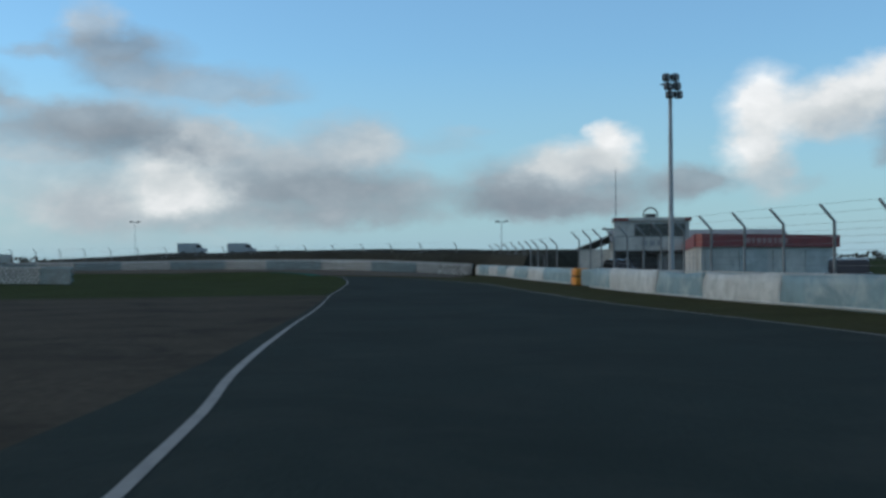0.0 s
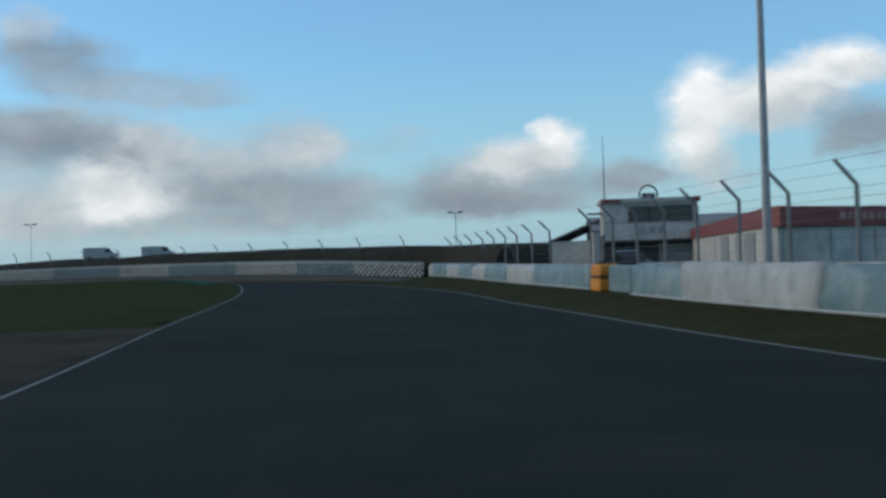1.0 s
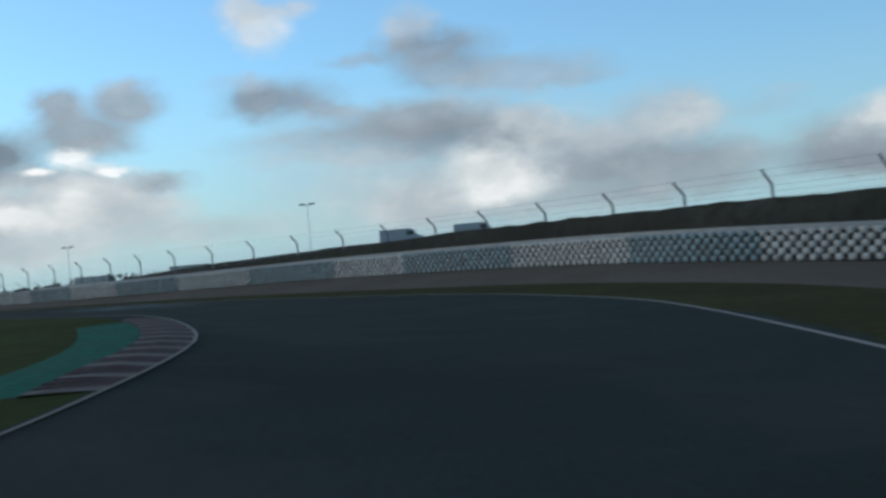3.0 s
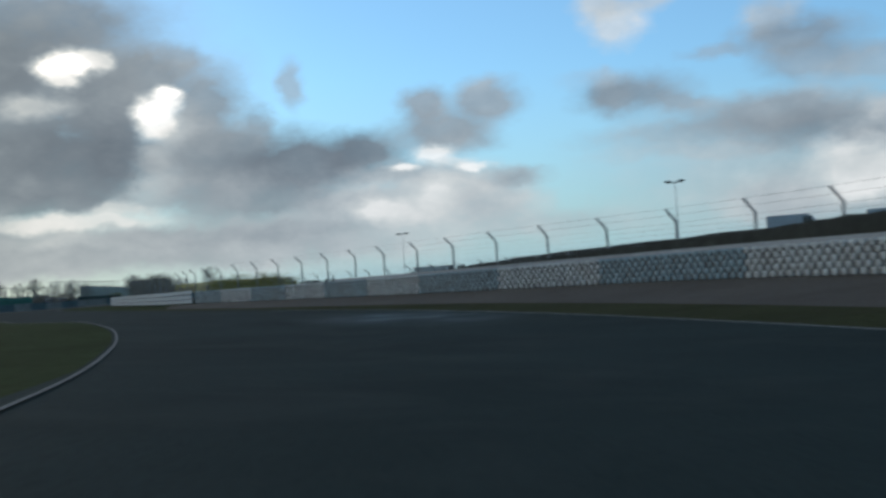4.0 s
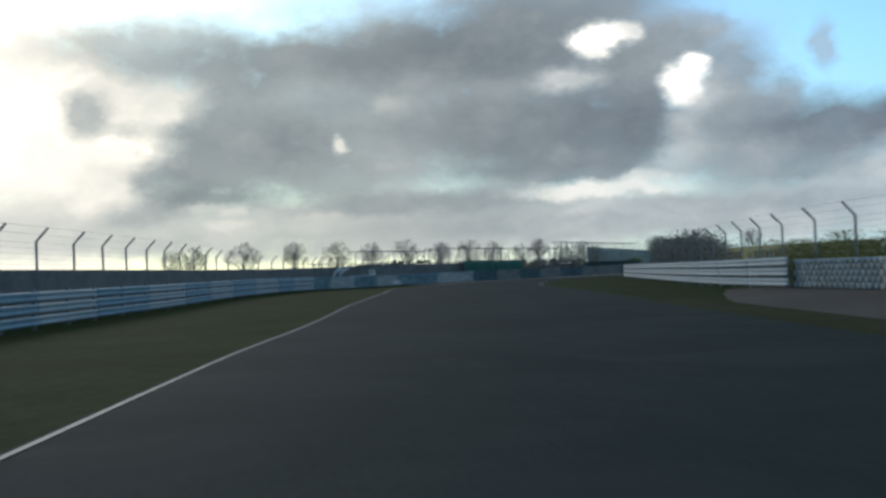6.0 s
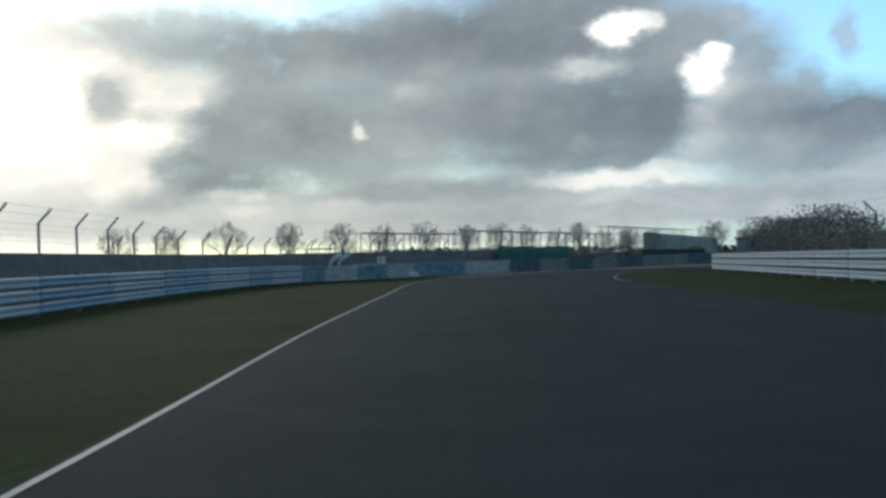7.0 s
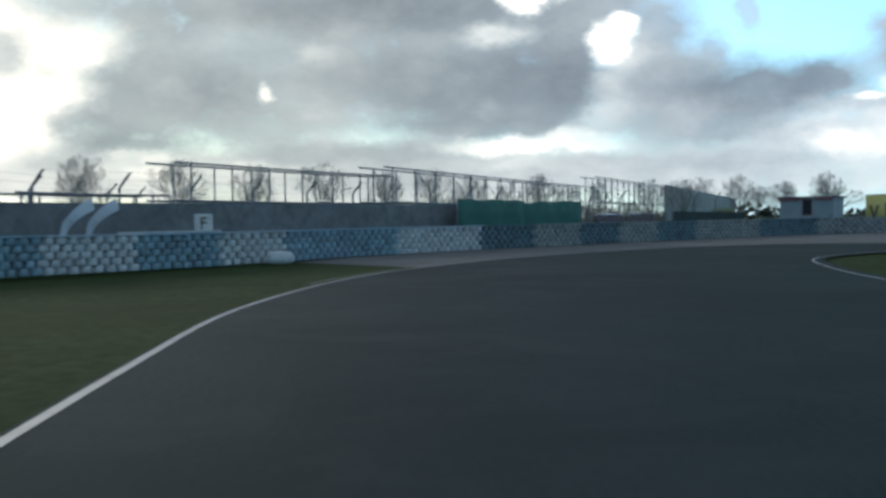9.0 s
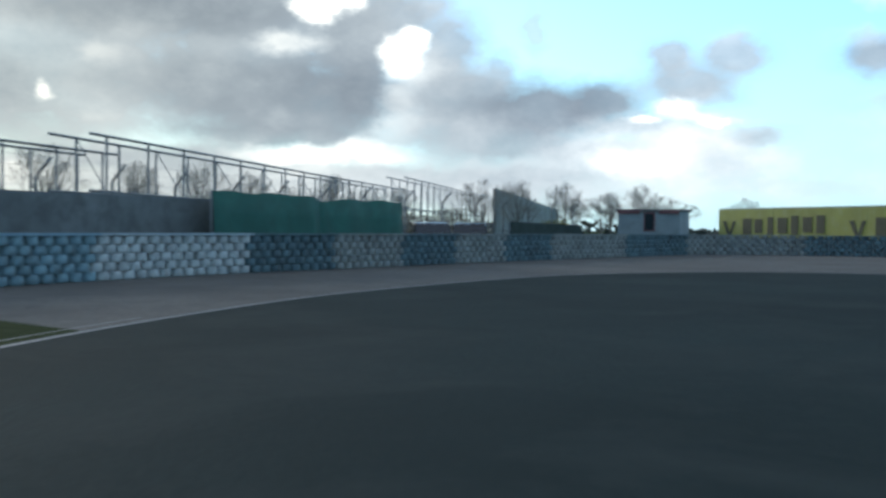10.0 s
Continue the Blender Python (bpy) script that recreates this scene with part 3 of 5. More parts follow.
def stripe(name, line, w, z=0.006, s=slice(None), paint="line"):
    l = line[s]
    w = np.reshape(w, (-1, 1))
    out = offset(l, 0.5) - l
    return loft(name, [height(l - out * w, z), height(l + out * w, z)], M[paint], "worn white edge line on the asphalt", "road line")


def pick_line(line, a, b):
    """The stretch of the line between the places nearest to a and b."""
    i, j = (int(np.argmin(np.hypot(line[:, 0] - p[0], line[:, 1] - p[1]))) for p in (a, b))
    return line[i:j + 1]


widths = np.interp(line_l[:, 1], [18, 27, 40, 70, 80, 88, 105, 135, 150], [0.12, 0.075, 0.05, 0.05, 0.055, 0.06, 0.055, 0.07, 0.095])
i1, i2 = (int(np.argmin(np.hypot(line_l[:, 0] - x, line_l[:, 1] - y))) for x, y in ((-6.3, 73), (-46, 118.4)))
for name, s, paint in (("edge_line_left", slice(0, i1 + 1), "line"), ("edge_line_corner", slice(i1, i2 + 1), "worn_line"), ("edge_line_exit", slice(i2, None), "line")):
    stripe(name, line_l[s], widths[s], line_l[s, 2] + 0.006, paint=paint)
raised = pick_line(line_l, (-4.7, 49), (-106, 152.2))
sink = -0.09 * (1 - np.clip(np.arange(len(raised)) / 7, 0, 1))
loft("verge_left", [height(offset(raised, -0.03), raised[:, 2] - 0.004), height(offset(raised, -1.2), raised[:, 2] - 0.008 + sink), height(offset(raised, -2.6), raised[:, 2] - 0.01 + sink), height(offset(raised, -4.4), raised[:, 2] * 0.45 - 0.03 + sink * 0.6), height(offset(raised, -6.5), -0.06)], M["grass"], "raised grass verge inside the corner", "grass verge")
stripe("edge_line_right", line_r[:int(np.argmin(np.hypot(line_r[:, 0] + 52, line_r[:, 1] - 133.7)))], 0.085)
stripe("edge_line_inner", line_r[int(np.argmin(np.hypot(line_r[:, 0] + 112, line_r[:, 1] - 167.3))):], 0.07)
stripe("edge_line_outer", offset(pick_line(line_l, (-130.4, 167.6), (-136.5, 174.6)), -0.3), 0.035)

# walls' lines
WALL_A = spline([(19, -30), (15.5, -5), (13.2, 10), (10.9, 26), (8.9, 36), (7.6, 45), (6.9, 53.2)], 1.0)
WALL_B = spline([(6.6, 58.2), (6.0, 65), (5.4, 72), (4.9, 79), (4.2, 89), (2.9, 100.5)], 1.0)
TYRE_C = [(2.4, 101.8, 0.0), (-4.4, 107, 0.3), (-11, 113.7, 0.45), (-23, 124, 0.5), (-32, 130, 0.45), (-44, 136.3, 0.35), (-58, 144, 0.28), (-70, 150, 0.25), (-79.3, 154.6, 0.22)]
line_c = spline(TYRE_C, 1.0)
ARMCO_R = spline([(-79.3, 154.6, 0.22), (-90, 161, 0.15), (-110, 174.5, 0.08), (-129.8, 188.2, 0.0)], 1.0)
ARMCO_L = spline([(-40, 103, 0.1), (-58, 115, 0.1), (-76.4, 126.3, 0.1), (-87, 131.8, 0.1), (-101, 139.6, 0.1), (-114, 146.4, 0.1), (-122, 151.1, 0.1), (-131, 157, 0.08), (-137.0, 162.0, 0.05)], 1.0)
TYRE_L = spline([(-137.1, 162.15, 0.05), (-138.8, 164.5, 0.03), (-140.5, 168, 0.0), (-142.3, 172, 0.0), (-144.6, 176.2, 0.0), (-146.9, 181.7, 0.0), (-148.3, 186.8, 0.0), (-150.3, 193.5, 0.0), (-151.9, 200, 0.0), (-153.1, 206, 0.0), (-154.4, 212, 0.0), (-153.4, 216.3, 0.0), (-149.5, 218.4, 0.0), (-143, 219.4, 0.0), (-128, 220, 0.0)], 1.0)


def nearest(line, p):
    return int(np.argmin(np.hypot(line[:, 0] - p[0], line[:, 1] - p[1])))


def pick(line, a, b, n):
    """n points evenly from the place nearest to a to the place nearest to b."""
    i, j = nearest(line, a), nearest(line, b)
    at = np.linspace(i, j, n)
    return np.stack([np.interp(at, np.arange(len(line)), line[:, c]) for c in range(line.shape[1])], 1)


# gravel trap between the right-hand edge and the tyre wall, rising to it, with a grass verge along the track
N = 110
gin = pick(out_r, (-1.0, 83), (-80, 149.5), N)
verge_wide = np.interp(np.arange(N), [0, 58, 84, N], [1.0, 1.0, 0.42, 0.42])[:, None]
gin2 = gin + (offset(gin, 3.1) - gin) * verge_wide
trap_in = gin + (offset(gin, 2.9) - gin) * verge_wide
wall_full = np.vstack([line_c, ARMCO_R[1:24]])
gout = pick(np.column_stack([wall_full]), (2.4, 101.8), (-88, 160), N)
verge_sink = 0.08 * np.exp(-np.arange(N) / 2.0)
loft("verge_right", sheet_between(offset(gin, -0.25), gin2, 3, 0.003 - verge_sink, 0.03 - verge_sink), M["verge"], "narrow strip of rough grass beside the track", "grass verge")
base_z = gout[:, 2]
sink = 0.09 * np.exp(-np.arange(N) / 2.0) + 0.25 * np.exp(-(N - 1 - np.arange(N)) / 4.0)
loft("gravel_trap", sheet_between(trap_in, gout, 10, 0.02 - sink, base_z - sink, 0.03), M["gravel"], "brown gravel trap sloping up to the tyre wall", "gravel")
loft("wall_shoulder", sheet_between(gout, offset(gout, 8.0), 3, base_z, -0.05), M["bank"], "rough ground behind the tyre wall", "ground")
# rough verge between the right-hand edge and the covered barriers
vs_in = pick(out_r, (14, -30), (-1.0, 83), 60)
vs_out = pick(offset(np.vstack([WALL_A, WALL_B]), 0.5), (19, -30), (2.9, 100.5), 60)
vs_rows = sheet_between(offset(vs_in, -0.2), vs_out, 5, 0.0, np.interp(vs_out[:, 1], [30, 60, 90, 100], [0.09, 0.14, 0.14, 0.06]), 0.015)
loft("verge_start", vs_rows, M["verge"], "rough olive-brown grass between track and covered barriers", "grass verge")
# bare apron left of the start
ap = pick(out_l, (-0.6, -45), (-4.6, 47), 40)
shz = np.interp(ap[:, 1], [0, 9.5, 15.5, 25, 40], [1.8, 1.1, 0.5, 0.2, 0.04])[:, None]
loft("road_shoulder", sheet_between(offset(ap, 0.05), ap + (offset(ap, -1.0) - ap) * shz, 3, -0.002, -0.004), M["asphalt"], "cracked dark asphalt shoulder beside the track", "road shoulder")
far = ap.copy()
far[:, 0] = np.interp(ap[:, 1], [-45, 10, 36, 47], [-40, -38, -26, -5.4])
far[:, 1] = np.interp(ap[:, 1], [-45, 36, 47], [-45, 41, 47.2])
loft("dirt_apron", sheet_between(offset(ap, -0.02), far, 8, -0.012, -0.012), M["apron"], "bare brown tarmac and dirt run-off", "apron")
# sandy run-off in front of the far tyre wall
run_in = pick(out_l, (-135.0, 172.5), (-112, 199.5), 60)
run_out = pick(TYRE_L, (-142.6, 172.5), (-128, 220), 60)
run_sink = 0.06 * np.exp(-np.arange(60) / 1.5)
loft("sandy_runoff", sheet_between(offset(run_in, 0.1), run_out, 6, -0.005 - run_sink, 0.01 - run_sink), M["sand"], "sandy grey run-off strip before the tyre wall", "run-off")

# ---------------------------------------------------------------- barriers
def frame_at(p, q, z=0.0):
    """A pose at p with its x axis towards q."""
    return pose(p[0], p[1], z, 0, 0, math.degrees(math.atan2(q[1] - p[1], q[0] - p[0])))


def arc(line):
    return np.concatenate([[0], np.cumsum(np.hypot(*(line[1:, :2] - line[:-1, :2]).T))])


def at_arc(line, at):
    s = arc(line)
    return np.stack([np.interp(at, s, line[:, c]) for c in range(line.shape[1])], 1)


def bays(line, cuts):
    """Stretches of the line between cuts (metres along it), or about equal ones if a length is given."""
    end = arc(line)[-1]
    if np.isscalar(cuts):
        cuts = np.linspace(0, end, max(1, int(round(end / cuts))) + 1)
    else:
        step = 6.5
        cuts = [c for c in cuts if c < end - 1.5]
        while cuts[-1] + step * 1.4 < end:
            cuts.append(cuts[-1] + step)
        cuts.append(end)
    return [at_arc(line, np.linspace(a, b, max(3, int((b - a) / 0.35) + 1))) for a, b in zip(cuts, cuts[1:])]


def local(line, m):
    inv = m.inverted()
    return [inv @ Vector((p[0], p[1], p[2] if len(p) > 2 else 0.0)) for p in line]


def sheet_barrier(line, blue, tall, depth, seed, base):
    """A barrier bay wrapped in a sagging painted sheet: top, front and back, slightly wavy."""
    rnd = random.Random(seed)
    lift = rnd.uniform(-0.035, 0.035)
    p3 = [(q[0], q[1], base) for q in line]
    m = frame_at(line[0], line[-1], base)
    ob = thing("covered_barrier", ("pale blue" if blue else "off-white") + " sheet-covered tyre barrier bay beside the track", "barrier", m, "sheet-covered barrier bays")
    pts = local(p3, m)
    bm = bmesh.new()
    prof = [(-depth / 2, -0.05), (-depth / 2 - 0.03, tall * 0.3), (-depth / 2 + 0.01, tall * 0.7), (-depth / 2 + 0.05, tall * 0.96), (-depth * 0.3, tall), (depth * 0.35, tall * 0.98), (depth / 2, tall * 0.9), (depth / 2, -0.05)]
    rings = []
    for i, p in enumerate(pts):
        q = pts[min(i + 1, len(pts) - 1)] - pts[max(i - 1, 0)]
        side = Vector((q.y, -q.x, 0)).normalized()
        w = [noise.noise(Vector((p.x * 0.7 + seed * 7.1, k * 0.8, 1.7))) * 0.09 + noise.noise(Vector((p.x * 2.3 + seed * 3.7, k * 1.1, 5.2))) * 0.04 for k in range(len(prof))]
        sag = 0.03 * math.sin(math.pi * i / (len(pts) - 1) * 2 + seed) + 0.035 * noise.noise(Vector((p.x * 1.1, seed * 1.9, 8.0))) + lift
        rings.append([bm.verts.new(p + side * (-(-o) + w[k] * (0.2 < z < tall * 0.97)) + Vector((0, 0, z + (sag if z > tall * 0.8 else 0)))) for k, (o, z) in enumerate(prof)])
    for a, b in zip(rings, rings[1:]):
        for k in range(len(prof) - 1):
            bm.faces.new((a[k], b[k], b[k + 1], a[k + 1]))
    bm.faces.new(rings[0])
    bm.faces.new(list(reversed(rings[-1])))
    bmesh.ops.recalc_face_normals(bm, faces=bm.faces)
    o = part("cover_sheet", bm, M["sheet_blue" if blue else "sheet_white"], ob)
    smooth(o.data)
    bm = bmesh.new()
    tube(bm, [p + Vector((0, 0, tall + 0.012)) for p in pts], 0.02, 5)
    part("top_rope", bm, M["sheet_white"], ob)
    bm = bmesh.new()
    hem = [p + Vector(((pts[-1] - pts[0]).y, -(pts[-1] - pts[0]).x, 0)).normalized() * (-depth / 2 - 0.02) + Vector((0, 0, 0.035)) for p in pts]
    tube(bm, hem, 0.035, 6)
    part("bottom_hem", bm, M["sheet_white"], ob, "pale bottom hem")
    return ob


def wall_run(line, length, tall, depth, first_blue, seed, base):
    for i, b in enumerate(bays(line, length)):
        sheet_barrier(b, (i % 2 == 0) == first_blue, tall, depth, seed + i, base)


wall_run(offset(WALL_A, 0.35), [0, 6, 12, 19, 25, 31, 37, 43, 50, 57, 63.1, 68.4, 73.0, 79.9], 0.87, 0.7, False, 3, 0.1)
wall_run(offset(WALL_B, 0.35), [0, 8.3, 14.0, 20.0, 25.1, 30.5, 35.2, 40.6], 0.78, 0.7, True, 40, 0.14)


def tyre_mesh(mat, grow=1.0):
    """One tyre lying flat, 0.185 m tall, open in the middle."""
    bm = bmesh.new()
    prof = [(0.10, 0.0), (0.142, 0.004), (0.152, 0.025), (0.152, 0.16), (0.142, 0.181), (0.10, 0.185)]
    prof = [(r * grow, z) for r, z in prof] if grow > 1 else [(0.12, 0.0), (0.15, 0.006), (0.164, 0.028), (0.164, 0.157), (0.15, 0.179), (0.12, 0.185)]
    n = 8
    rings = [[bm.verts.new((r * math.cos(2 * math.pi * k / n), r * math.sin(2 * math.pi * k / n), z)) for r, z in prof] for k in range(n)]
    for k in range(n):
        a, b = rings[k], rings[(k + 1) % n]
        for j in range(len(prof) - 1):
            bm.faces.new((a[j], b[j], b[j + 1], a[j + 1]))
    return smooth(mesh_of("tyre", bm, mat))


TYRES = {(b, g): tyre_mesh(M[("tyre_blue" if b else "tyre_white") if g != 1.16 else ("tyre_dull_blue" if b else "tyre_dull_white")], g) for b in (True, False) for g in (1.0, 1.16, 1.17)}


def tyre_bay(line, blue, rows, group, grow):
    m = frame_at(line[0], line[-1], 0)
    look_of = "darker dull " if grow == 1.16 else ""
    ob = thing("tyre_barrier", look_of + ("faded blue" if blue else "dirty white") + " painted stacked-tyre barrier bay", "tyre barrier", m, group)
    pts = local(line, m)
    n = max(2, int(round(math.hypot(pts[-1].x - pts[0].x, pts[-1].y - pts[0].y) / 0.41)))
    at = np.linspace(0, len(pts) - 1, 2 * n + 1)
    places = [Vector([float(np.interp(a, range(len(pts)), [p[c] for p in pts])) for c in range(3)]) for a in at]
    rnd = random.Random(int(line[0][0] * 100))
    for r in range(rows):
        for k in range(n):
            p = places[2 * k + 1 - (r % 2)]
            t = part("tyre", TYRES[blue, grow], None, ob)
            t.matrix_basis = pose(p.x + rnd.uniform(-0.01, 0.01), p.y + rnd.uniform(-0.015, 0.015), p.z + 0.185 * r, rnd.uniform(-1, 1), rnd.uniform(-1, 1), 22.5 * rnd.randint(0, 15)) if grow > 1 else pose(p.x + rnd.uniform(-0.01, 0.01), p.y + rnd.uniform(-0.01, 0.01), p.z + 0.185 * r, rnd.uniform(-1, 1)) @ Matrix.Diagonal((1, 0.6, 1, 1))
    # near-black or grey strip added inside the stack, seen in the gaps
    bm = bmesh.new()
    prev = None
    for p in pts:
        ring = [bm.verts.new(p + Vector((0, o, z))) for o, z in ((-0.03, 0.0), (-0.03, 0.17 * rows), (0.06, 0.17 * rows), (0.06, 0.0))]
        if prev:
            for k in range(4):
                bm.faces.new((prev[k], ring[k], ring[(k + 1) % 4], prev[(k + 1) % 4]))
        prev = ring
    bmesh.ops.recalc_face_normals(bm, faces=bm.faces)
    part("tyre_core", bm, M["rubber" if grow == 1.0 else "steel"], ob)
    if grow > 1:
        bm = bmesh.new()
        prev = None
        for p in pts:
            ring = [bm.verts.new(p + Vector((0, o, z))) for o, z in ((-0.2, 0.93), (-0.2, 0.975), (0.16, 0.975), (0.16, 0.93))]
            if prev:
                for k in range(4):
                    bm.faces.new((prev[k], ring[k], ring[(k + 1) % 4], prev[(k + 1) % 4]))
            else:
                bm.faces.new(ring)
            prev = ring
        bm.faces.new(list(reversed(prev)))
        bmesh.ops.recalc_face_normals(bm, faces=bm.faces)
        part("cap_board", bm, M["rail_blue" if blue else "rail_white"] if grow > 1.165 else M["tyre_dull_blue" if blue else "tyre_dull_white"], ob, "flat painted cap board")
    return ob


def tyre_run(line, length, first_blue, rows, group, grow=1.0, dull_from=99):
    for i, b in enumerate(bays(line, length)):
        tyre_bay(b, (i % 2 == 0) == first_blue, rows, group, grow if i < dull_from else 1.16)


tyre_run(offset(line_c, 0.2), [0, 6.3, 12.4, 20, 28.7, 35.3, 44, 51.5, 59], False, 5, "tyre barrier bays of the gravel trap")
tyre_run(offset(TYRE_L, -0.2), [0, 2.9, 6.1, 9.2, 12.2, 18.8, 24.1, 27.6, 31.2, 34.5, 37.9, 41.4], True, 5, "tyre barrier bays of the far corner", 1.17, 6)


def w_beam(pts, mat, z, parent):
    """A corrugated guard-rail beam with rounded waves along points."""
    prof = [(0.0, -0.15), (0.05, -0.12), (0.075, -0.085), (0.05, -0.04), (0.0, 0.0), (0.05, 0.04), (0.075, 0.085), (0.05, 0.12), (0.0, 0.15)]
    bm = bmesh.new()
    rings = []
    for i, p in enumerate(pts):
        q = pts[min(i + 1, len(pts) - 1)] - pts[max(i - 1, 0)]
        side = Vector((q.y, -q.x, 0)).normalized()
        rings.append([bm.verts.new(p + side * o + Vector((0, 0, z + h))) for o, h in prof])
    for a, b in zip(rings, rings[1:]):
        for k in range(len(prof) - 1):
            bm.faces.new((a[k], b[k], b[k + 1], a[k + 1]))
    o = part("rail", bm, mat, parent)
    smooth(o.data)
    md = o.modifiers.new("thick", "SOLIDIFY")
    md.thickness = 0.006
    return o


def armco_bay(line, blue, beams, group, face):
    m = frame_at(line[0], line[-1], 0)
    ob = thing("guard_rail", ("blue" if blue else "white") + " painted corrugated steel guard rail bay on steel posts", "guard rail", m, group)
    pts = local(line, m)
    if face < 0:
        pts = pts[::-1]
    mat = M["rail_blue" if blue else "rail_white"]
    for k in range(beams):
        w_beam(pts, mat, 0.16 + 0.355 * k, ob)
    for i in (0, len(pts) // 2):
        p = pts[i]
        bm = bmesh.new()
        q = pts[-1] - pts[0]
        side = Vector((q.y, -q.x, 0)).normalized()
        c = p - side * 0.07
        box(bm, c.x, c.y, c.z + 0.17 * beams, 0.1, 0.1, 0.40 * beams)
        part("post", bm, M["steel"], ob)
    return ob


for i, b in enumerate(bays(ARMCO_L, [0, 7, 14, 21, 28, 35, 42, 49, 55, 61, 68, 75.5, 83, 90, 97, 104.5, 108.5, 112.9])):
    armco_bay(b, i % 2 == 1, 3, "guard rail bays left of the track", 1)
for i, b in enumerate(bays(ARMCO_R, 5.0)):
    armco_bay(b, False, 3, "guard rail bays right of the track", -1)

# orange block between the two covered barriers
ob = thing("orange_block", "faded orange plastic water-filled crash block between covered barriers", "crash barrier", pose(6.9, 56.9, 0.1, 0, 0, 95))
part("lower_shell", boxes((0, 0, 0.23, 1.0, 0.75, 0.44, 0, 0.06)), M["orange"], ob)
part("upper_shell", boxes((0, 0, 0.67, 0.96, 0.7, 0.38, 0, 0.06)), M["orange"], ob)
part("dark_strap", boxes((0, 0, 0.465, 1.02, 0.78, 0.05, 0, 0.01)), M["dark"], ob)
part("end_block", boxes((-1.75, -0.15, 0.41, 2.3, 0.5, 0.82, 0, 0.06)), M["sheet_blue"], ob, "dull blue end block")


# ---------------------------------------------------------------- debris fences
def post_mesh(lean=0.45, upright=2.55, total=3.05):
    bm = bmesh.new()
    tube(bm, [(0, 0, -0.7), (0, 0, upright * 0.5), (0, 0, upright), (0, lean * 0.5, upright + (total - upright) * 0.5), (0, lean, total)], [0.047, 0.047, 0.047, 0.044, 0.04], 6)
    return smooth(mesh_of("post", bm, M["steel"]))


POST = post_mesh()


def fence(line, spacing, side, label, group, tall=1.0, wires=(1.0, 1.25, 1.5, 1.7, 1.9, 2.1, 2.3, 2.5), base=0.0, start=0.0, end=None):
    """Posts with tops bent to the track (side 1: left of the line's run) and cables from post to post."""
    pts = at_arc(line, np.arange(start, arc(line)[-1] if end is None else end, spacing)) if spacing else line
    n = len(pts) - 1
    ob = thing("debris_fence", label, "fence", pose(pts[0][0], pts[0][1], 0), group)
    o = Vector((pts[0][0], pts[0][1], 0))
    rnd = random.Random(n)
    tops = []
    for i, p in enumerate(pts):
        q = pts[min(i + 1, n)] - pts[max(i - 1, 0)]
        rz = math.degrees(math.atan2(q[1], q[0])) + (0 if side > 0 else 180)
        z = (p[2] if len(p) > 2 else 0) + base
        t = part("post", POST, None, ob)
        t.matrix_basis = Matrix.Translation(Vector((p[0], p[1], z)) - o) @ pose(0, 0, 0, rnd.uniform(-1, 1), rnd.uniform(-1, 1), rz) @ Matrix.Diagonal((1, 1, tall, 1))
        nrm = Vector((-q[1], q[0], 0)).normalized() * side
        tops.append((Vector((p[0], p[1], z)) - o, nrm))
    for w in wires:
        bm = bmesh.new()
        tube(bm, [p + Vector((0, 0, w * tall)) for p, _ in tops], 0.004, 4)
        part("cable", bm, M["cable"], ob)
    for k in (0.5, 1.0):
        bm = bmesh.new()
        tube(bm, [p + nn * 0.45 * k + Vector((0, 0, (2.55 + 0.5 * k) * tall)) for p, nn in tops], 0.004, 4)
        part("cable", bm, M["cable"], ob)
    return ob


right_wall = height(np.vstack([WALL_A, WALL_B, line_c[2:, :2], ARMCO_R[1:, :2]]), 0.0)
behind = offset(right_wall, 1.5)
for start, end, spacing, tall in ((2.95, 97.0, 2.85, 0.97), (100.7, 133.0, 3.75, 0.9)):
    fence(behind, spacing, 1, "galvanised debris fence with bent-over post tops behind the barriers", "debris fences", tall, start=start, end=end)
fence(offset(at_arc(right_wall, np.arange(136.1, arc(right_wall)[-1], 4.33)), 2.5), None, 1, "galvanised debris fence with bent-over post tops behind the barriers", "debris fences", 0.95, base=0.16)
fence(offset(right_wall, 11.0), 3.4, 1, "second lower debris fence on the ground behind the tyre wall", "debris fences", 0.66, start=140.0, base=0.0)
left_fence = spline([tuple(p[:2]) for p in offset(ARMCO_L, -2.5)[:-16:10]] + [(-130.6, 152.6), (-137.2, 157.3), (-143.8, 162.0), (-154.0, 169.2), (-163.0, 175.5)], 1.0)
left_fence = height(left_fence, np.interp(arc(left_fence), [92, 104, 114], [0.4, 0.14, 0.0]))
fence(left_fence, 4.12, -1, "galvanised debris fence with bent-over post tops along the grey wall", "debris fences", 0.97, start=0.46)
corner_fence = spline([(-143.4, 165.3), (-146.4, 170.8), (-150.4, 178.0), (-155.3, 187.0), (-159.8, 196.5), (-163, 207), (-165.5, 214.5), (-168, 222)], 1.0)
fence(corner_fence, 3.35, -1, "galvanised debris fence with bent-over post tops behind the corner", "debris fences", 0.92)

# grey wall behind the left guard rail and tyre wall
gw = offset(np.vstack([ARMCO_L, TYRE_L[1:34]]), -2.1)
low = [np.column_stack([offset(gw, o)[:, :2], np.full(len(gw), z)]) for o, z in ((0.12, -0.1), (0.12, 1.85), (-0.12, 1.85), (-0.12, -0.1))]
loft("wall_west", low, M["concrete"], "grey weathered concrete wall behind the guard rail", "wall", flat_shade=True)

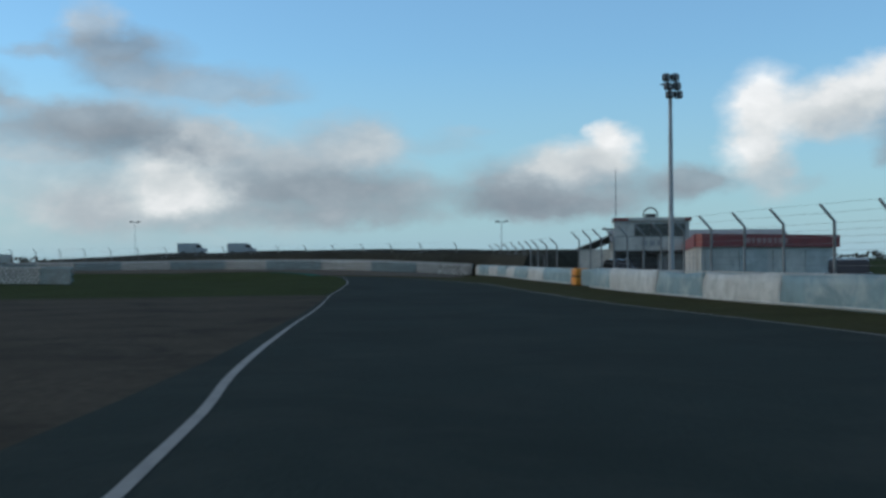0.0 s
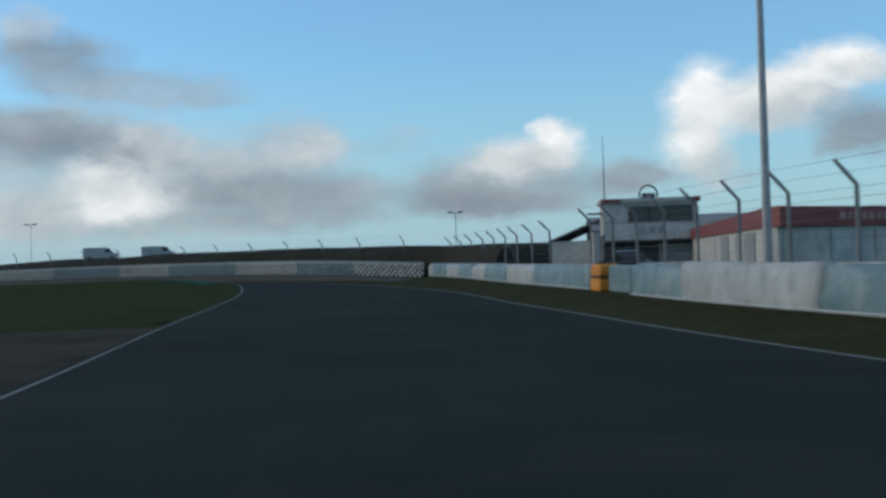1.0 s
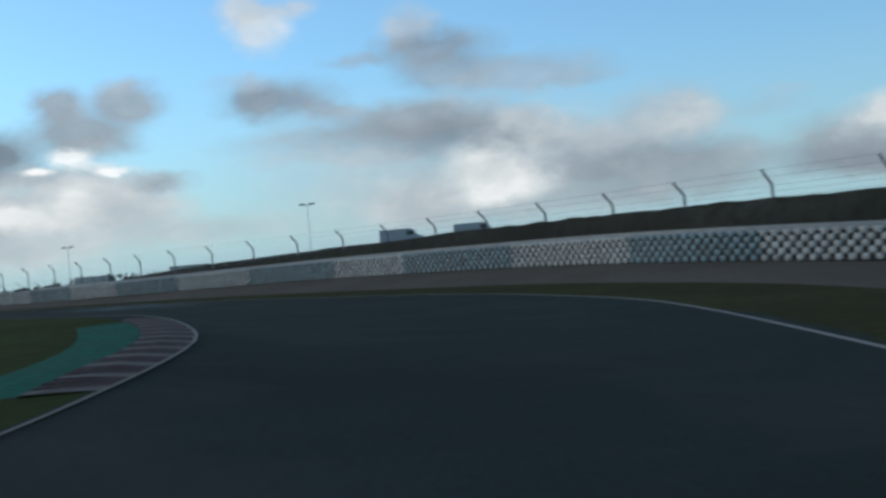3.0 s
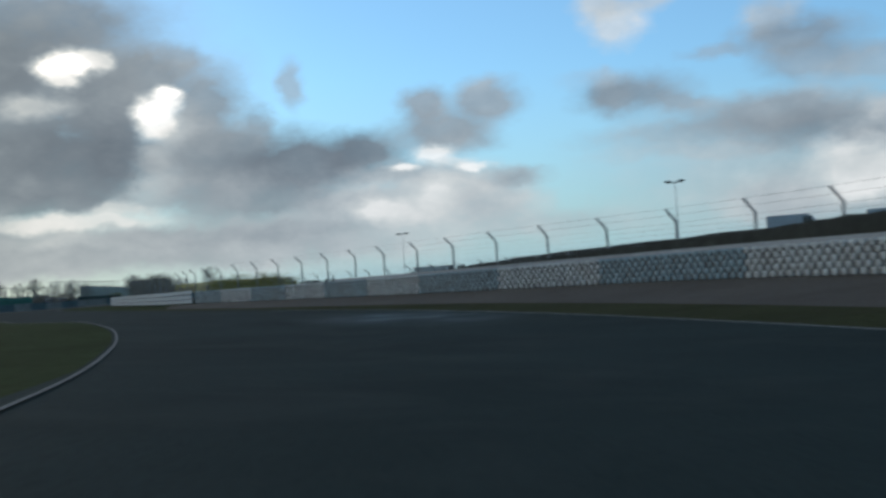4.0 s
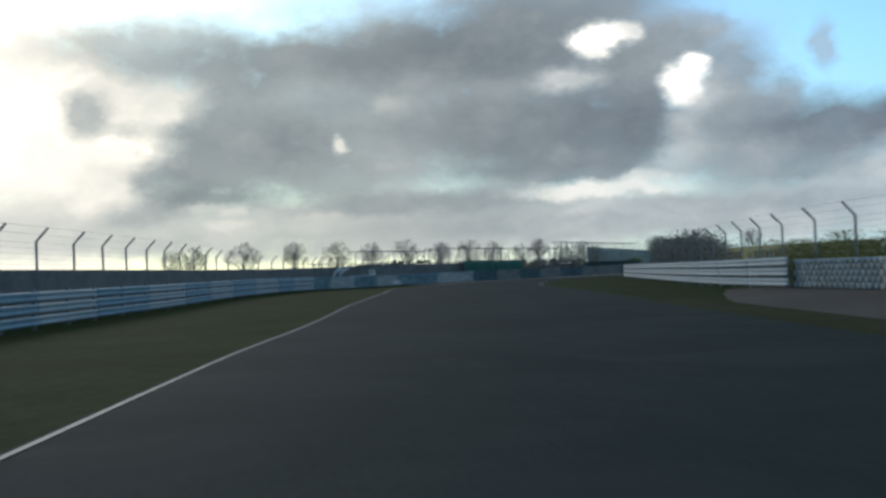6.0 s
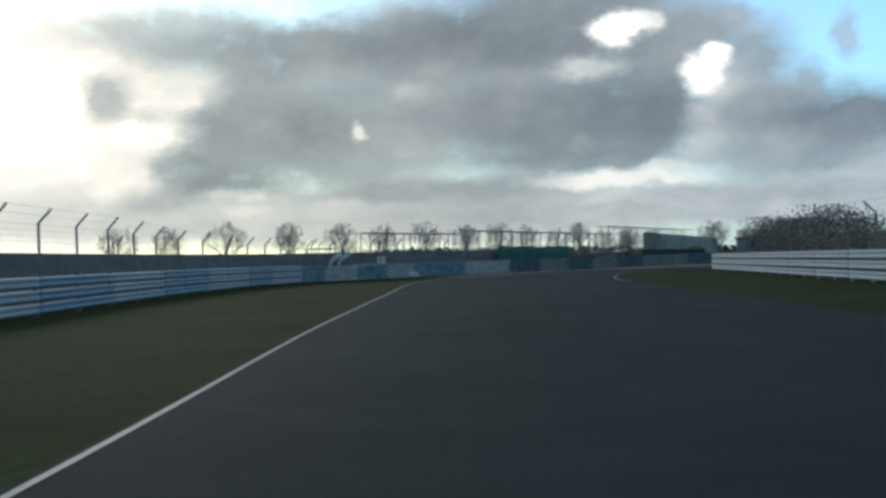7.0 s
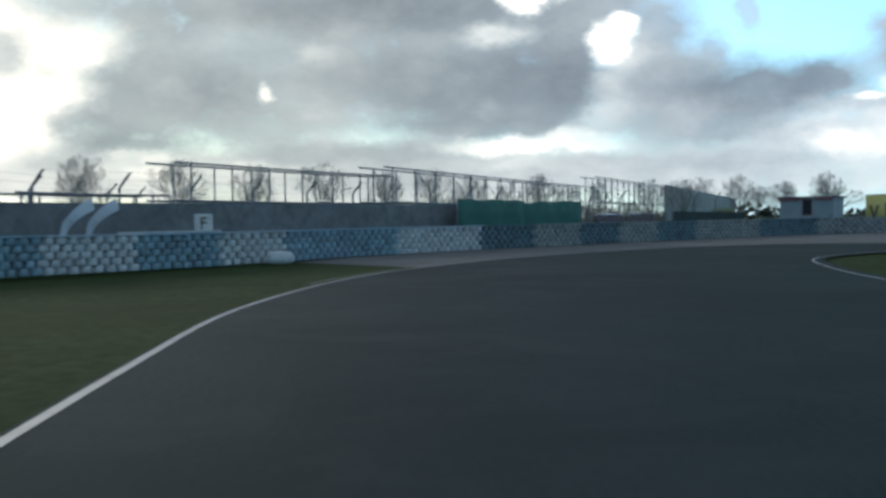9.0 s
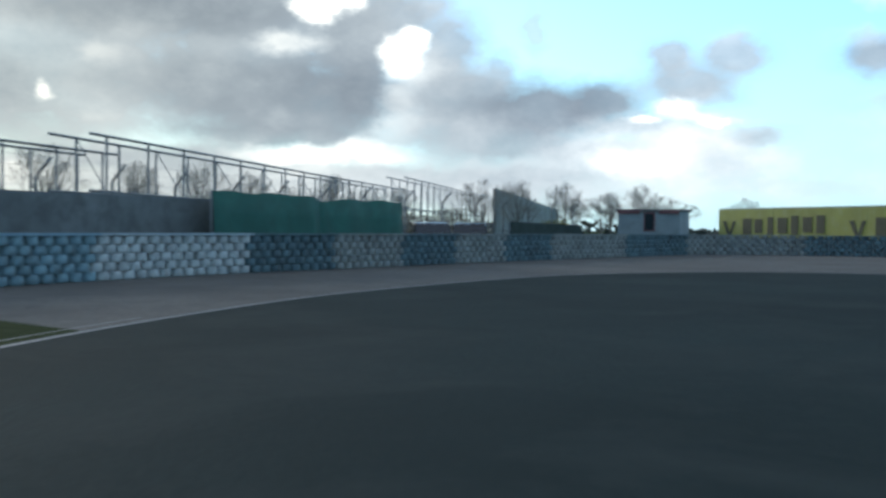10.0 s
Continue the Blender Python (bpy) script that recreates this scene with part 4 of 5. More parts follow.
# ---------------------------------------------------------------- bank with the far fence
crest = spline([(14.7, 132.4, 0.0), (14.2, 132.9, 2.35), (6, 140, 2.65), (-14, 142.5, 2.8), (-31, 149, 2.5), (-47, 153, 2.05), (-60, 163, 1.4), (-72, 178, 0.8), (-84, 196, 0.4)], 1.0)
rows = [np.column_stack([offset(crest, o)[:, :2], np.maximum(crest[:, 2] * k, -0.06)]) for o, k in ((-9, -0.1), (-6.5, 0.25), (-3.5, 0.75), (-1.2, 0.97), (0.5, 1.0), (12, 1.0), (40, 0.9), (70, -0.1))]
for r, top in ((rows[-3], 2.55), (rows[-2], 2.5)):
    r[:, 2] = np.maximum(r[:, 2], np.minimum(top, 0.25 * np.arange(len(r))) * np.clip((len(r) - np.arange(len(r))) / 60, 0, 1))
for r in rows[1:-1]:
    r[:, 2] += [0.12 * noise.noise(Vector((p[0] * 0.25, p[1] * 0.25, 0.3))) for p in r]
loft("bank", rows, M["bank"], "dark grassy earth bank behind the tyre wall", "bank")
# steep dark bank close behind the tyre wall, cut off square at its near end
BANK_AT = np.linspace(112.5, 206, 188)
bank_line = at_arc(right_wall, BANK_AT)
bank_top = np.interp(BANK_AT, [112.5, 122, 133, 140, 150, 160, 166, 171, 178, 185, 195, 206], [1.72, 1.84, 2.02, 2.13, 2.22, 2.2, 2.08, 1.95, 1.78, 1.5, 1.25, 0.95])
bank_top = bank_top + np.array([0.05 * noise.noise(Vector((a * 0.9, 4.0, 0.0))) + 0.03 * noise.noise(Vector((a * 2.9, 9.0, 0.0))) for a in BANK_AT])
bank_rows = [np.column_stack([offset(bank_line, o + w * 0.08)[:, :2], bank_top * k]) for o, k, w in ((0.95, -0.05, 0), (1.0, 0.35, 1), (1.12, 0.7, 0), (1.25, 0.94, 1), (1.5, 1.0, 0), (1.95, 0.98, 0), (2.1, 0.5, 0), (2.15, -0.05, 0))]
for r in bank_rows[1:-1]:
    r[:, 2] += [0.04 * noise.noise(Vector((q[0] * 0.9, q[1] * 0.9, 2.0))) for q in r]
near_bank = loft("bank_screen", bank_rows, M["bank"], "steep dark earth bank directly behind the tyre wall", "bank")
bm = bmesh.new()
bm.from_mesh(near_bank.data)
ends = [[bm.verts.new(tuple(r[k])) for r in bank_rows] for k in (0, -1)]
for e in ends:
    bm.faces.new(e)
bm.to_mesh(near_bank.data)
bm.free()


# ---------------------------------------------------------------- buildings
def tower():
    ob = thing("control_tower", "two-storey white race control building with dark windows and red-trimmed roof", "building", pose(15.4, 101.6, 0, 0, 0, -8))
    # open ground floor: its shade is put into a dark wall colour
    part("ground_floor", boxes((3.3, 2.4, 1.3, 6.6, 4.8, 2.6)), M["floor_shade"], ob)
    part("upper_floor", boxes((3.3, 2.4, 3.75, 6.6, 4.8, 2.3)), M["white_wall"], ob)
    part("roof", boxes((3.3, 2.4, 4.93, 7.0, 5.2, 0.34, 0, 0.03)), M["white_wall"], ob)
    part("side_canopy", boxes((-0.55, 0.6, 4.1, 1.1, 1.6, 0.1, 0, 0.02)), M["roof"], ob)
    part("red_trim", boxes((0.6, -0.215, 4.95, 1.3, 0.03, 0.26)), M["red"], ob)
    part("red_trim", boxes((6.5, -0.215, 4.95, 0.55, 0.03, 0.26)), M["red"], ob)
    for x, w in ((2.5, 1.3), (3.95, 1.3), (5.45, 1.45)):
        wn = part("window", boxes((x, -0.02, 3.97, w, 0.05, 1.02)), M["glass_dark"], ob)
        part("window_frame", boxes((x, -0.04, 3.43, w + 0.12, 0.07, 0.06), (x, -0.04, 4.51, w + 0.12, 0.07, 0.06), (x - w / 2 - 0.03, -0.04, 3.97, 0.06, 0.07, 1.02), (x + w / 2 + 0.03, -0.04, 3.97, 0.06, 0.07, 1.02)), M["dark"], wn)
    part("balcony", boxes((3.3, -0.6, 2.08, 6.6, 1.2, 0.14)), M["roof"], ob)
    for x, w in ((0.95, 1.86), (3.35, 2.86), (5.7, 1.76)):
        part("parapet_panel", boxes((x, -1.22, 2.72, w, 0.06, 1.14)), M["white_wall"], ob)
    for x, w in ((2.62, 0.5), (3.3, 0.5), (3.9, 0.4)):
        part("lettering_bar", boxes((x, -1.265, 2.78, w, 0.03, 0.5, 0)), M["grey_panel"], ob)
    for k in range(9):
        rl = bmesh.new()
        tube(rl, [(0.1 + k * 0.8, -1.15, 2.1), (0.1 + k * 0.8, -1.15, 3.4)], 0.025, 5)
        part("baluster", rl, M["steel"], ob)
    rl = bmesh.new()
    tube(rl, [(0.1, -1.15, 3.4), (6.5, -1.15, 3.4)], 0.03, 5)
    part("top_rail", rl, M["steel"], ob)
    dr = part("door", boxes((1.0, -0.02, 1.0, 0.9, 0.06, 2.0)), M["dark"], ob)
    part("door_handle", boxes((1.35, -0.07, 1.05, 0.12, 0.05, 0.03)), M["steel"], dr)
    part("shutter", boxes((5.0, -0.02, 0.95, 2.4, 0.06, 1.8)), M["grey_panel"], ob)
    ring = bmesh.new()
    tube(ring, [(3.2 + 0.62 * math.cos(a), -0.1, 5.35 + 0.62 * math.sin(a)) for a in (math.pi * k / 12 for k in range(-2, 15))], 0.07, 6)
    part("roof_emblem", ring, M["dark"], ob, "dark ring-shaped roof emblem")
    part("emblem_bar", boxes((3.2, -0.1, 5.25, 0.9, 0.08, 0.35)), M["dark"], ob)
    ms = bmesh.new()
    tube(ms, [(0.15, 0.3, 5.1), (0.15, 0.3, 7.5), (0.15, 0.3, 9.6)], [0.05, 0.035, 0.015], 6)
    part("antenna", ms, M["steel"], ob)
    return ob


tower()


def red_block():
    """Low cabins with a red fascia: a long side along the fence and a short front."""
    ob = thing("paddock_building", "low white cabin block with a faded dark red fascia", "building", pose(14.2, 62.2, 0, 0, 0, 29))
    L, D = 10.4, 40.0
    part("front_wall", boxes((L / 2, 0.15, 1.05, L, 0.3, 2.1)), M["white_wall"], ob)
    part("fascia", boxes((L / 2, 0.0, 2.42, L + 0.3, 0.5, 0.72)), M["red"], ob)
    sd = math.radians(50)
    part("side_wall", boxes((0.15 + D / 2 * math.cos(sd), 0.3 + D / 2 * math.sin(sd), 1.05, D, 0.3, 2.1, 50)), M["white_wall"], ob)
    part("side_fascia", boxes((D / 2 * math.cos(sd), 0.2 + D / 2 * math.sin(sd), 2.42, D, 0.5, 0.70, 50)), M["red"], ob)
    rf = bmesh.new()
    vs = [rf.verts.new(c) for c in ((0, 0, 2.72), (L, 0, 2.72), (L + 12, 14, 2.72), (D * math.cos(sd), D * math.sin(sd), 2.72))]
    f = rf.faces.new(vs)
    r = bmesh.ops.extrude_face_region(rf, geom=[f])
    bmesh.ops.translate(rf, vec=(0, 0, -0.12), verts=[v for v in r["geom"] if isinstance(v, bmesh.types.BMVert)])
    bmesh.ops.recalc_face_normals(rf, faces=rf.faces)
    part("roof", rf, M["roof"], ob)
    for k in range(4):
        part("shutter", boxes((1.3 + k * 2.55, -0.03, 1.0, 2.1, 0.06, 1.9)), M["sheet_white" if k % 2 else "white_wall"], ob)
    for k in range(7):
        a, b = 2.0 + k * 3.4, sd
        part("side_panel", boxes((0.15 + a * math.cos(b) - 0.15 * -math.sin(b) * -1, 0.3 + a * math.sin(b) + 0.15 * math.cos(b) , 1.0, 2.6, 0.12, 1.85, 50)), M["grey_panel" if k % 3 == 1 else "white_wall"], ob)
    for k, w in enumerate((0.35, 0.2, 0.3, 0.25, 0.3, 0.2, 0.35, 0.25)):
        part("lettering_bar", boxes((3.2 + k * 0.42, -0.265, 2.42, w, 0.03, 0.3)), M["faded"], ob, "faded unreadable lettering bar")
    return ob


red_block()


def mast(x, y, tall, heads, label, r=0.14):
    ob = thing("floodlight_mast", label, "street lamp", pose(x, y, 0))
    bm = bmesh.new()
    tube(bm, [(0, 0, -0.2), (0, 0, tall * 0.5), (0, 0, tall)], [r, r * 0.8, r * 0.6], 8)
    part("pole", bm, M["mast"], ob)
    part("crossarm", boxes((0, 0, tall, 0.9 if heads > 2 else 1.3, 0.08, 0.08)), M["steel"], ob)
    for k in range(heads):
        if heads > 2:
            px, pz = (-0.2, 0.2)[k % 2] + 0.08 * (k // 2), tall + 0.3 - 0.4 * (k // 2)
            bm = boxes((px, -0.12, pz, 0.36, 0.34, 0.36, 20, 0.07))
        else:
            px, pz = (-0.6, 0.6)[k], tall + 0.08
            bm = boxes((px, -0.1, pz, 0.5, 0.42, 0.16, 0, 0.04))
        h = part("lamp_head", bm, M["dark"], ob)
        part("lens", boxes((px, -0.28 if heads > 2 else -0.32, pz, 0.28, 0.02, 0.26 if heads > 2 else 0.1)), M["grey_panel"], h)
    return ob


mast(10.7, 53.0, 9.6, 6, "tall slim steel floodlight mast with a cluster of lamps")
mast(7.7, 148.2, 6.3, 2, "distant twin-headed lighting mast", 0.07)
mast(-49.5, 182.0, 7.7, 2, "distant twin-headed lighting mast", 0.045)
mast(-98, 209, 6.7, 2, "distant twin-headed lighting mast", 0.045)

# ---------------------------------------------------------------- behind the first corner
wl = offset(np.array([p for p in line_c if p[0] > -56]), 0.55)
wb = [np.column_stack([offset(wl, o)[:, :2], wl[:, 2] + z]) for o, z in ((-0.12, -0.2), (-0.12, 1.05), (0.12, 1.05), (0.12, -0.2))]
loft("wall_backing", wb, M["grey_panel"], "low pale grey concrete wall behind the tyre barrier", "wall", flat_shade=True)


def van(x, y, z, rz):
    ob = thing("van", "pale grey panel van parked on the bank", "van", pose(x, y, z, 0, 0, rz), "parked vans")
    bm = bmesh.new()
    prof = [(-2.5, 0.35), (2.2, 0.35), (2.5, 0.55), (2.45, 1.0), (1.8, 1.15), (1.2, 1.85), (0.9, 1.95), (-2.4, 1.95), (-2.5, 1.85)]
    a = [bm.verts.new((u, -0.9, w)) for u, w in prof]
    b = [bm.verts.new((u, 0.9, w)) for u, w in prof]
    bm.faces.new(list(reversed(a)))
    bm.faces.new(b)
    for k in range(len(prof)):
        bm.faces.new((a[k], a[(k + 1) % len(prof)], b[(k + 1) % len(prof)], b[k]))
    bmesh.ops.recalc_face_normals(bm, faces=bm.faces)
    bmesh.ops.bevel(bm, geom=list(bm.edges), offset=0.05, segments=1, affect="EDGES")
    part("body", bm, M["van"], ob)
    for sy in (-0.905, 0.905):
        part("side_window", boxes((1.0, sy, 1.45, 0.8, 0.03, 0.5)), M["glass_dark"], ob)
    wheels(ob, 0.33, 1.55, 0.85)
    return ob


def wheels(ob, r, ax, half):
    for sx in (-ax, ax):
        for sy in (-half, half):
            bm = bmesh.new()
            bmesh.ops.create_cone(bm, cap_ends=True, segments=16, radius1=r, radius2=r, depth=0.2, matrix=pose(sx, sy, r, 90))
            bmesh.ops.bevel(bm, geom=[e for e in bm.edges if abs(e.verts[0].co.y - e.verts[1].co.y) < 0.01], offset=0.03, segments=1, affect="EDGES")
            w = part("wheel", bm, M["rubber"], ob)
            bm = bmesh.new()
            bmesh.ops.create_cone(bm, cap_ends=True, segments=12, radius1=r * 0.6, radius2=r * 0.55, depth=0.22, matrix=pose(sx, sy, r, 90))
            part("rim", bm, M["steel"], w)


def car(x, y, z, rz, mat, label):
    ob = thing("car", label, "car", pose(x, y, z, 0, 0, rz), "parked cars")
    bm = bmesh.new()
    prof = [(-2.1, 0.3), (2.1, 0.3), (2.15, 0.6), (1.9, 0.78), (1.0, 0.88), (-1.75, 0.92), (-2.1, 0.85)]
    cab = [(-1.7, 0.9), (0.95, 0.86), (0.25, 1.38), (-0.3, 1.44), (-1.1, 1.38)]
    for pr, w in ((prof, 0.86), (cab, 0.72)):
        a = [bm.verts.new((u, -w, h)) for u, h in pr]
        b = [bm.verts.new((u, w, h)) for u, h in pr]
        bm.faces.new(list(reversed(a)))
        bm.faces.new(b)
        for k in range(len(pr)):
            bm.faces.new((a[k], a[(k + 1) % len(pr)], b[(k + 1) % len(pr)], b[k]))
    bmesh.ops.recalc_face_normals(bm, faces=bm.faces)
    bmesh.ops.bevel(bm, geom=list(bm.edges), offset=0.05, segments=2, affect="EDGES")
    part("body", bm, mat, ob)
    for sy in (-0.725, 0.725):
        part("side_window", boxes((-0.35, sy, 1.13, 1.5, 0.03, 0.34)), M["glass_dark"], ob)
    for sx in (-2.1, 2.12):
        for sy in (-0.6, 0.6):
            part("headlight" if sx > 0 else "tail_light", boxes((sx, sy, 0.65, 0.06, 0.35, 0.14)), M["grey_panel" if sx > 0 else "red"], ob)
    wheels(ob, 0.31, 1.3, 0.8)
    return ob


van(-42.5, 192, 2.5, 12)
van(-34.6, 195, 2.5, 8)
car(15.6, 43.5, -0.03, 70, M["car_dark"], "dark saloon car parked behind the covered barrier")
car(18.6, 42.5, -0.03, 64, M["car_silver"], "silver car parked behind the covered barrier")
car(12.2, 80.0, -0.03, 100, M["car_dark"], "dark car parked by the fence near the control tower")
car(-157.9, 199.6, -0.03, -36, M["car_dark"], "dark grey car parked nose-on behind the far tyre wall")
car(-158.9, 202.9, -0.03, -48, M["car_dark"], "dark car parked nose-on behind the far tyre wall")


def container(x, y, z, rz, mat, label):
    ob = thing("container", label, "container", pose(x, y, z, 0, 0, rz))
    part("body", boxes((0, 0, 0.85, 6.0, 2.4, 1.7, 0, 0.04)), mat, ob)
    for k in range(20):
        part("rib", boxes((-2.85 + k * 0.3, -1.215, 0.85, 0.12, 0.05, 1.55)), mat, ob)
    part("door", boxes((3.01, 0, 0.85, 0.04, 2.2, 1.55)), M["dark"], ob)
    return ob


def shed(x, y, rz, sx, sy, eave, ridge, label):
    ob = thing("shed", label, "building", pose(x, y, 0, 0, 0, rz))
    part("wall", boxes((0, 0, eave / 2 - 0.05, sx, sy, eave)), M["white_wall"], ob)
    bm = bmesh.new()
    pr = ((-sy / 2 - 0.3, eave), (0, ridge), (sy / 2 + 0.3, eave), (sy / 2 + 0.3, eave - 0.12), (0, ridge - 0.12), (-sy / 2 - 0.3, eave - 0.12))
    a = [bm.verts.new((-sx / 2 - 0.2, u, w)) for u, w in pr]
    b = [bm.verts.new((sx / 2 + 0.2, u, w)) for u, w in pr]
    bm.faces.new(a)
    bm.faces.new(list(reversed(b)))
    for k in range(6):
        bm.faces.new((a[k], b[k], b[(k + 1) % 6], a[(k + 1) % 6]))
    bmesh.ops.recalc_face_normals(bm, faces=bm.faces)
    part("roof", bm, M["grey_panel"], ob)
    for k in range(int(sx / 3)):
        part("door_panel", boxes((-sx / 2 + 1.5 + k * 3, -sy / 2 - 0.03, eave * 0.42, 2.0, 0.06, eave * 0.8)), M["grey_panel"], ob)
    return ob


shed(27, 121, -6, 18, 8, 3.3, 4.5, "long pale shed with a low pitched light grey roof")
shed(20.6, 123.5, 72, 9.0, 10.0, 2.5, 4.6, "pale gabled shed behind the debris fence")
container(-91.5, 231.5, 1.3, 15, M["white_wall"], "pale ribbed storage container on rising ground")
container(-112, 236, 0.9, 5, M["white_wall"], "pale ribbed storage container on rising ground")


def pillow(name, x, y, z, sx, sy, sz, rz, mat, label, category):
    bm = bmesh.new()
    bmesh.ops.create_icosphere(bm, subdivisions=3, radius=1.0)
    for v in bm.verts:
        c = v.co
        k = 1 + 0.12 * noise.noise(c * 2.0 + Vector((x, y, 0)))
        v.co = Vector((math.copysign(abs(c.x) ** 0.6, c.x) * sx * k, math.copysign(abs(c.y) ** 0.7, c.y) * sy * k, max(math.copysign(abs(c.z) ** 0.7, c.z), -0.8) * sz * k))
    ob = solid(name, bm, mat, label, category)
    smooth(ob.data)
    ob.matrix_world = pose(x, y, z, 0, 0, rz)
    return ob


pillow("sand_bag", -141.4, 171.9, 0.17, 0.40, 0.22, 0.2, 60, M["sheet_white"], "bulging white sand bag leaning on the tyre wall", "sand bag")
tyre_run(spline([(-23.5, 71.5, 0.0), (-26.0, 73.5, 0.0), (-29.5, 75.0, 0.0)], 1.0), 3.2, True, 6, "tyre barrier bays on the infield")

# ---------------------------------------------------------------- kerb on the inside of the corner
kl = pick(line_l, (-7.6, 78.3), (-13.3, 89.4), 40)
KERB = thing("kerb", "worn flat kerb painted in dull white and mauve-grey blocks", "kerb", kind="structure")
for i in range(len(kl) - 1):
    bm = bmesh.new()
    o = [offset(kl, d)[i:i + 2] for d in (-0.03, -0.4, -0.75)]
    up = min(1.0, (i + 0.5) / 5)
    zs = (0.003, 0.012 + 0.038 * up, 0.012 + 0.048 * up)
    vs = [[bm.verts.new((p[0], p[1], p[2] + z)) for p in l] for l, z in zip(o, zs)] + [[bm.verts.new((p[0], p[1], p[2] - 0.05)) for p in o[2]]]
    for u, w in zip(vs, vs[1:]):
        bm.faces.new((u[0], w[0], w[1], u[1]))
    bmesh.ops.recalc_face_normals(bm, faces=bm.faces)
    if sum(f.normal.z for f in bm.faces) < 0:
        bmesh.ops.reverse_faces(bm, faces=bm.faces)
    part("kerb_block", bm, M["kerb_white" if i % 3 == 0 else "kerb_grey"], KERB)
dl = pick(line_l, (-13.2, 89.3), (-23, 99.8), 24)
taper = np.linspace(1.0, 0.0, len(dl))[:, None]
dl_in = height(dl + (offset(dl, -0.75) - dl) * taper + (offset(dl, -0.1) - dl) * (1 - taper), dl[:, 2] + 0.002)
loft("kerb_end_strip", [height(offset(dl, -0.03), dl[:, 2] + 0.004), dl_in], M["asphalt"], "dark asphalt strip tapering off behind the kerb end", "road shoulder")
gl = pick(line_l, (-7.6, 78.3), (-12.4, 88.3), 24)
gz = 0.03 * np.clip(np.arange(len(gl)) / 5, 0, 1) - 0.02 * np.clip(1 - np.arange(len(gl)) / 3, 0, 1)
loft("green_strip", [height(offset(gl, -0.74), gl[:, 2] + gz + 0.01), height(offset(gl, -1.15), gl[:, 2] + gz + 0.01), height(offset(gl, -1.65), gl[:, 2] + gz * 0.5 + 0.005)], M["kerb_green"], "faded green painted strip behind the kerb", "painted strip")

# ---------------------------------------------------------------- scaffold frames, green sheet and signs on the left
def scaffold(a, b, tall, lower, step=2.5):
    """An open grandstand frame of two rows of tubes with a top rail and a lower rail."""
    L = math.hypot(b[0] - a[0], b[1] - a[1])
    ob = thing("scaffold_frame", "open steel tube grandstand frame with long top rails", "scaffold", frame_at(a, b), "scaffold frames")
    n = max(2, int(L / step))
    for row, dy in enumerate((0.0, 1.1)):
        for k in range(n + 1):
            bm = bmesh.new()
            x = 0.6 + (L - 1.2) * k / n + 0.5 * row
            tube(bm, [(x, dy, -0.1), (x, dy, tall - 0.03)], 0.034, 6)
            part("upright", bm, M["steel"], ob)
        for z in (tall, lower):
            bm = bmesh.new()
            tube(bm, [(-0.3, dy, z), (L * 0.5, dy, z - 0.02), (L + 0.3, dy, z)], 0.04, 6)
            part("rail", bm, M["steel"], ob)
    for k in range(0, n, 2):
        bm = bmesh.new()
        x = 0.6 + (L - 1.2) * k / n
        tube(bm, [(x, 0, lower), (x + 0.5, 1.1, tall)], 0.016, 5)
        part("brace", bm, M["steel"], ob)
    return ob


scaffold((-142.6, 164.9), (-146.2, 170.1), 2.15, 1.5)
scaffold((-146.6, 170.8), (-155.2, 184.0), 3.25, 2.0)
scaffold((-150.8, 181.2), (-174, 212.7), 3.42, 2.0)
scaffold((-176, 214.6), (-202, 250), 4.3, 2.4)

gs = pick(offset(TYRE_L, -1.25), (-148.95, 183.4), (-151.9, 192.1), 25)
SCREEN = thing("green_screen", "dark green cloth screen tied to posts behind the tyre wall", "screen")
for lo, hi, lift in ((0, 12, 0.03), (12, 24, -0.03)):
    bm = bmesh.new()
    cols = []
    for i in range(lo, hi + 1):
        p = gs[i]
        t = (i - lo) / 12
        top = 2.0 + lift - 0.10 * (t if lo == 0 else 1 - t) ** 8 + 0.03 * math.sin(i * 1.3)
        cols.append([bm.verts.new((p[0] + 0.05 * math.sin(i * 1.1 + z * 2), p[1] + 0.04 * math.sin(i * 0.9), z)) for z in (0.2, 0.8, 1.4, top)])
    for a, b in zip(cols, cols[1:]):
        for k in range(3):
            bm.faces.new((a[k], b[k], b[k + 1], a[k + 1]))
    o = part("cloth_panel", bm, M["green_sheet"], SCREEN)
    o.modifiers.new("thick", "SOLIDIFY").thickness = 0.02
    smooth(o.data)
for i in (0, 6, 12, 18, 24):
    bm = bmesh.new()
    tube(bm, [(gs[i][0] - 0.08, gs[i][1] - 0.02, -0.1), (gs[i][0] - 0.08, gs[i][1] - 0.02, 2.05)], 0.03, 6)
    part("screen_post", bm, M["steel"], SCREEN)


def letter_sign(x, y, z, rz, letter):
    ob = thing("marshal_sign", "small white square board with a dark letter above the tyres", "sign", pose(x, y, z, 0, 0, rz))
    part("board", boxes((0, 0, 0.26, 0.52, 0.03, 0.52)), M["white_wall"], ob)
    part("stake", boxes((0, 0.04, -0.25, 0.05, 0.04, 0.6)), M["steel"], ob)
    cu = bpy.data.curves.new("letter", "FONT")
    cu.body, cu.size, cu.extrude, cu.align_x = letter, 0.5, 0.008, "CENTER"
    tmp = new("tmp", cu)
    me = bpy.data.meshes.new_from_object(tmp.evaluated_get(bpy.context.evaluated_depsgraph_get()))
    bpy.data.objects.remove(tmp)
    me.materials.clear()
    me.materials.append(M["black_letters"])
    t = part("letter", me, None, ob)
    t.matrix_basis = pose(0, -0.025, 0.09, 90)
    return ob


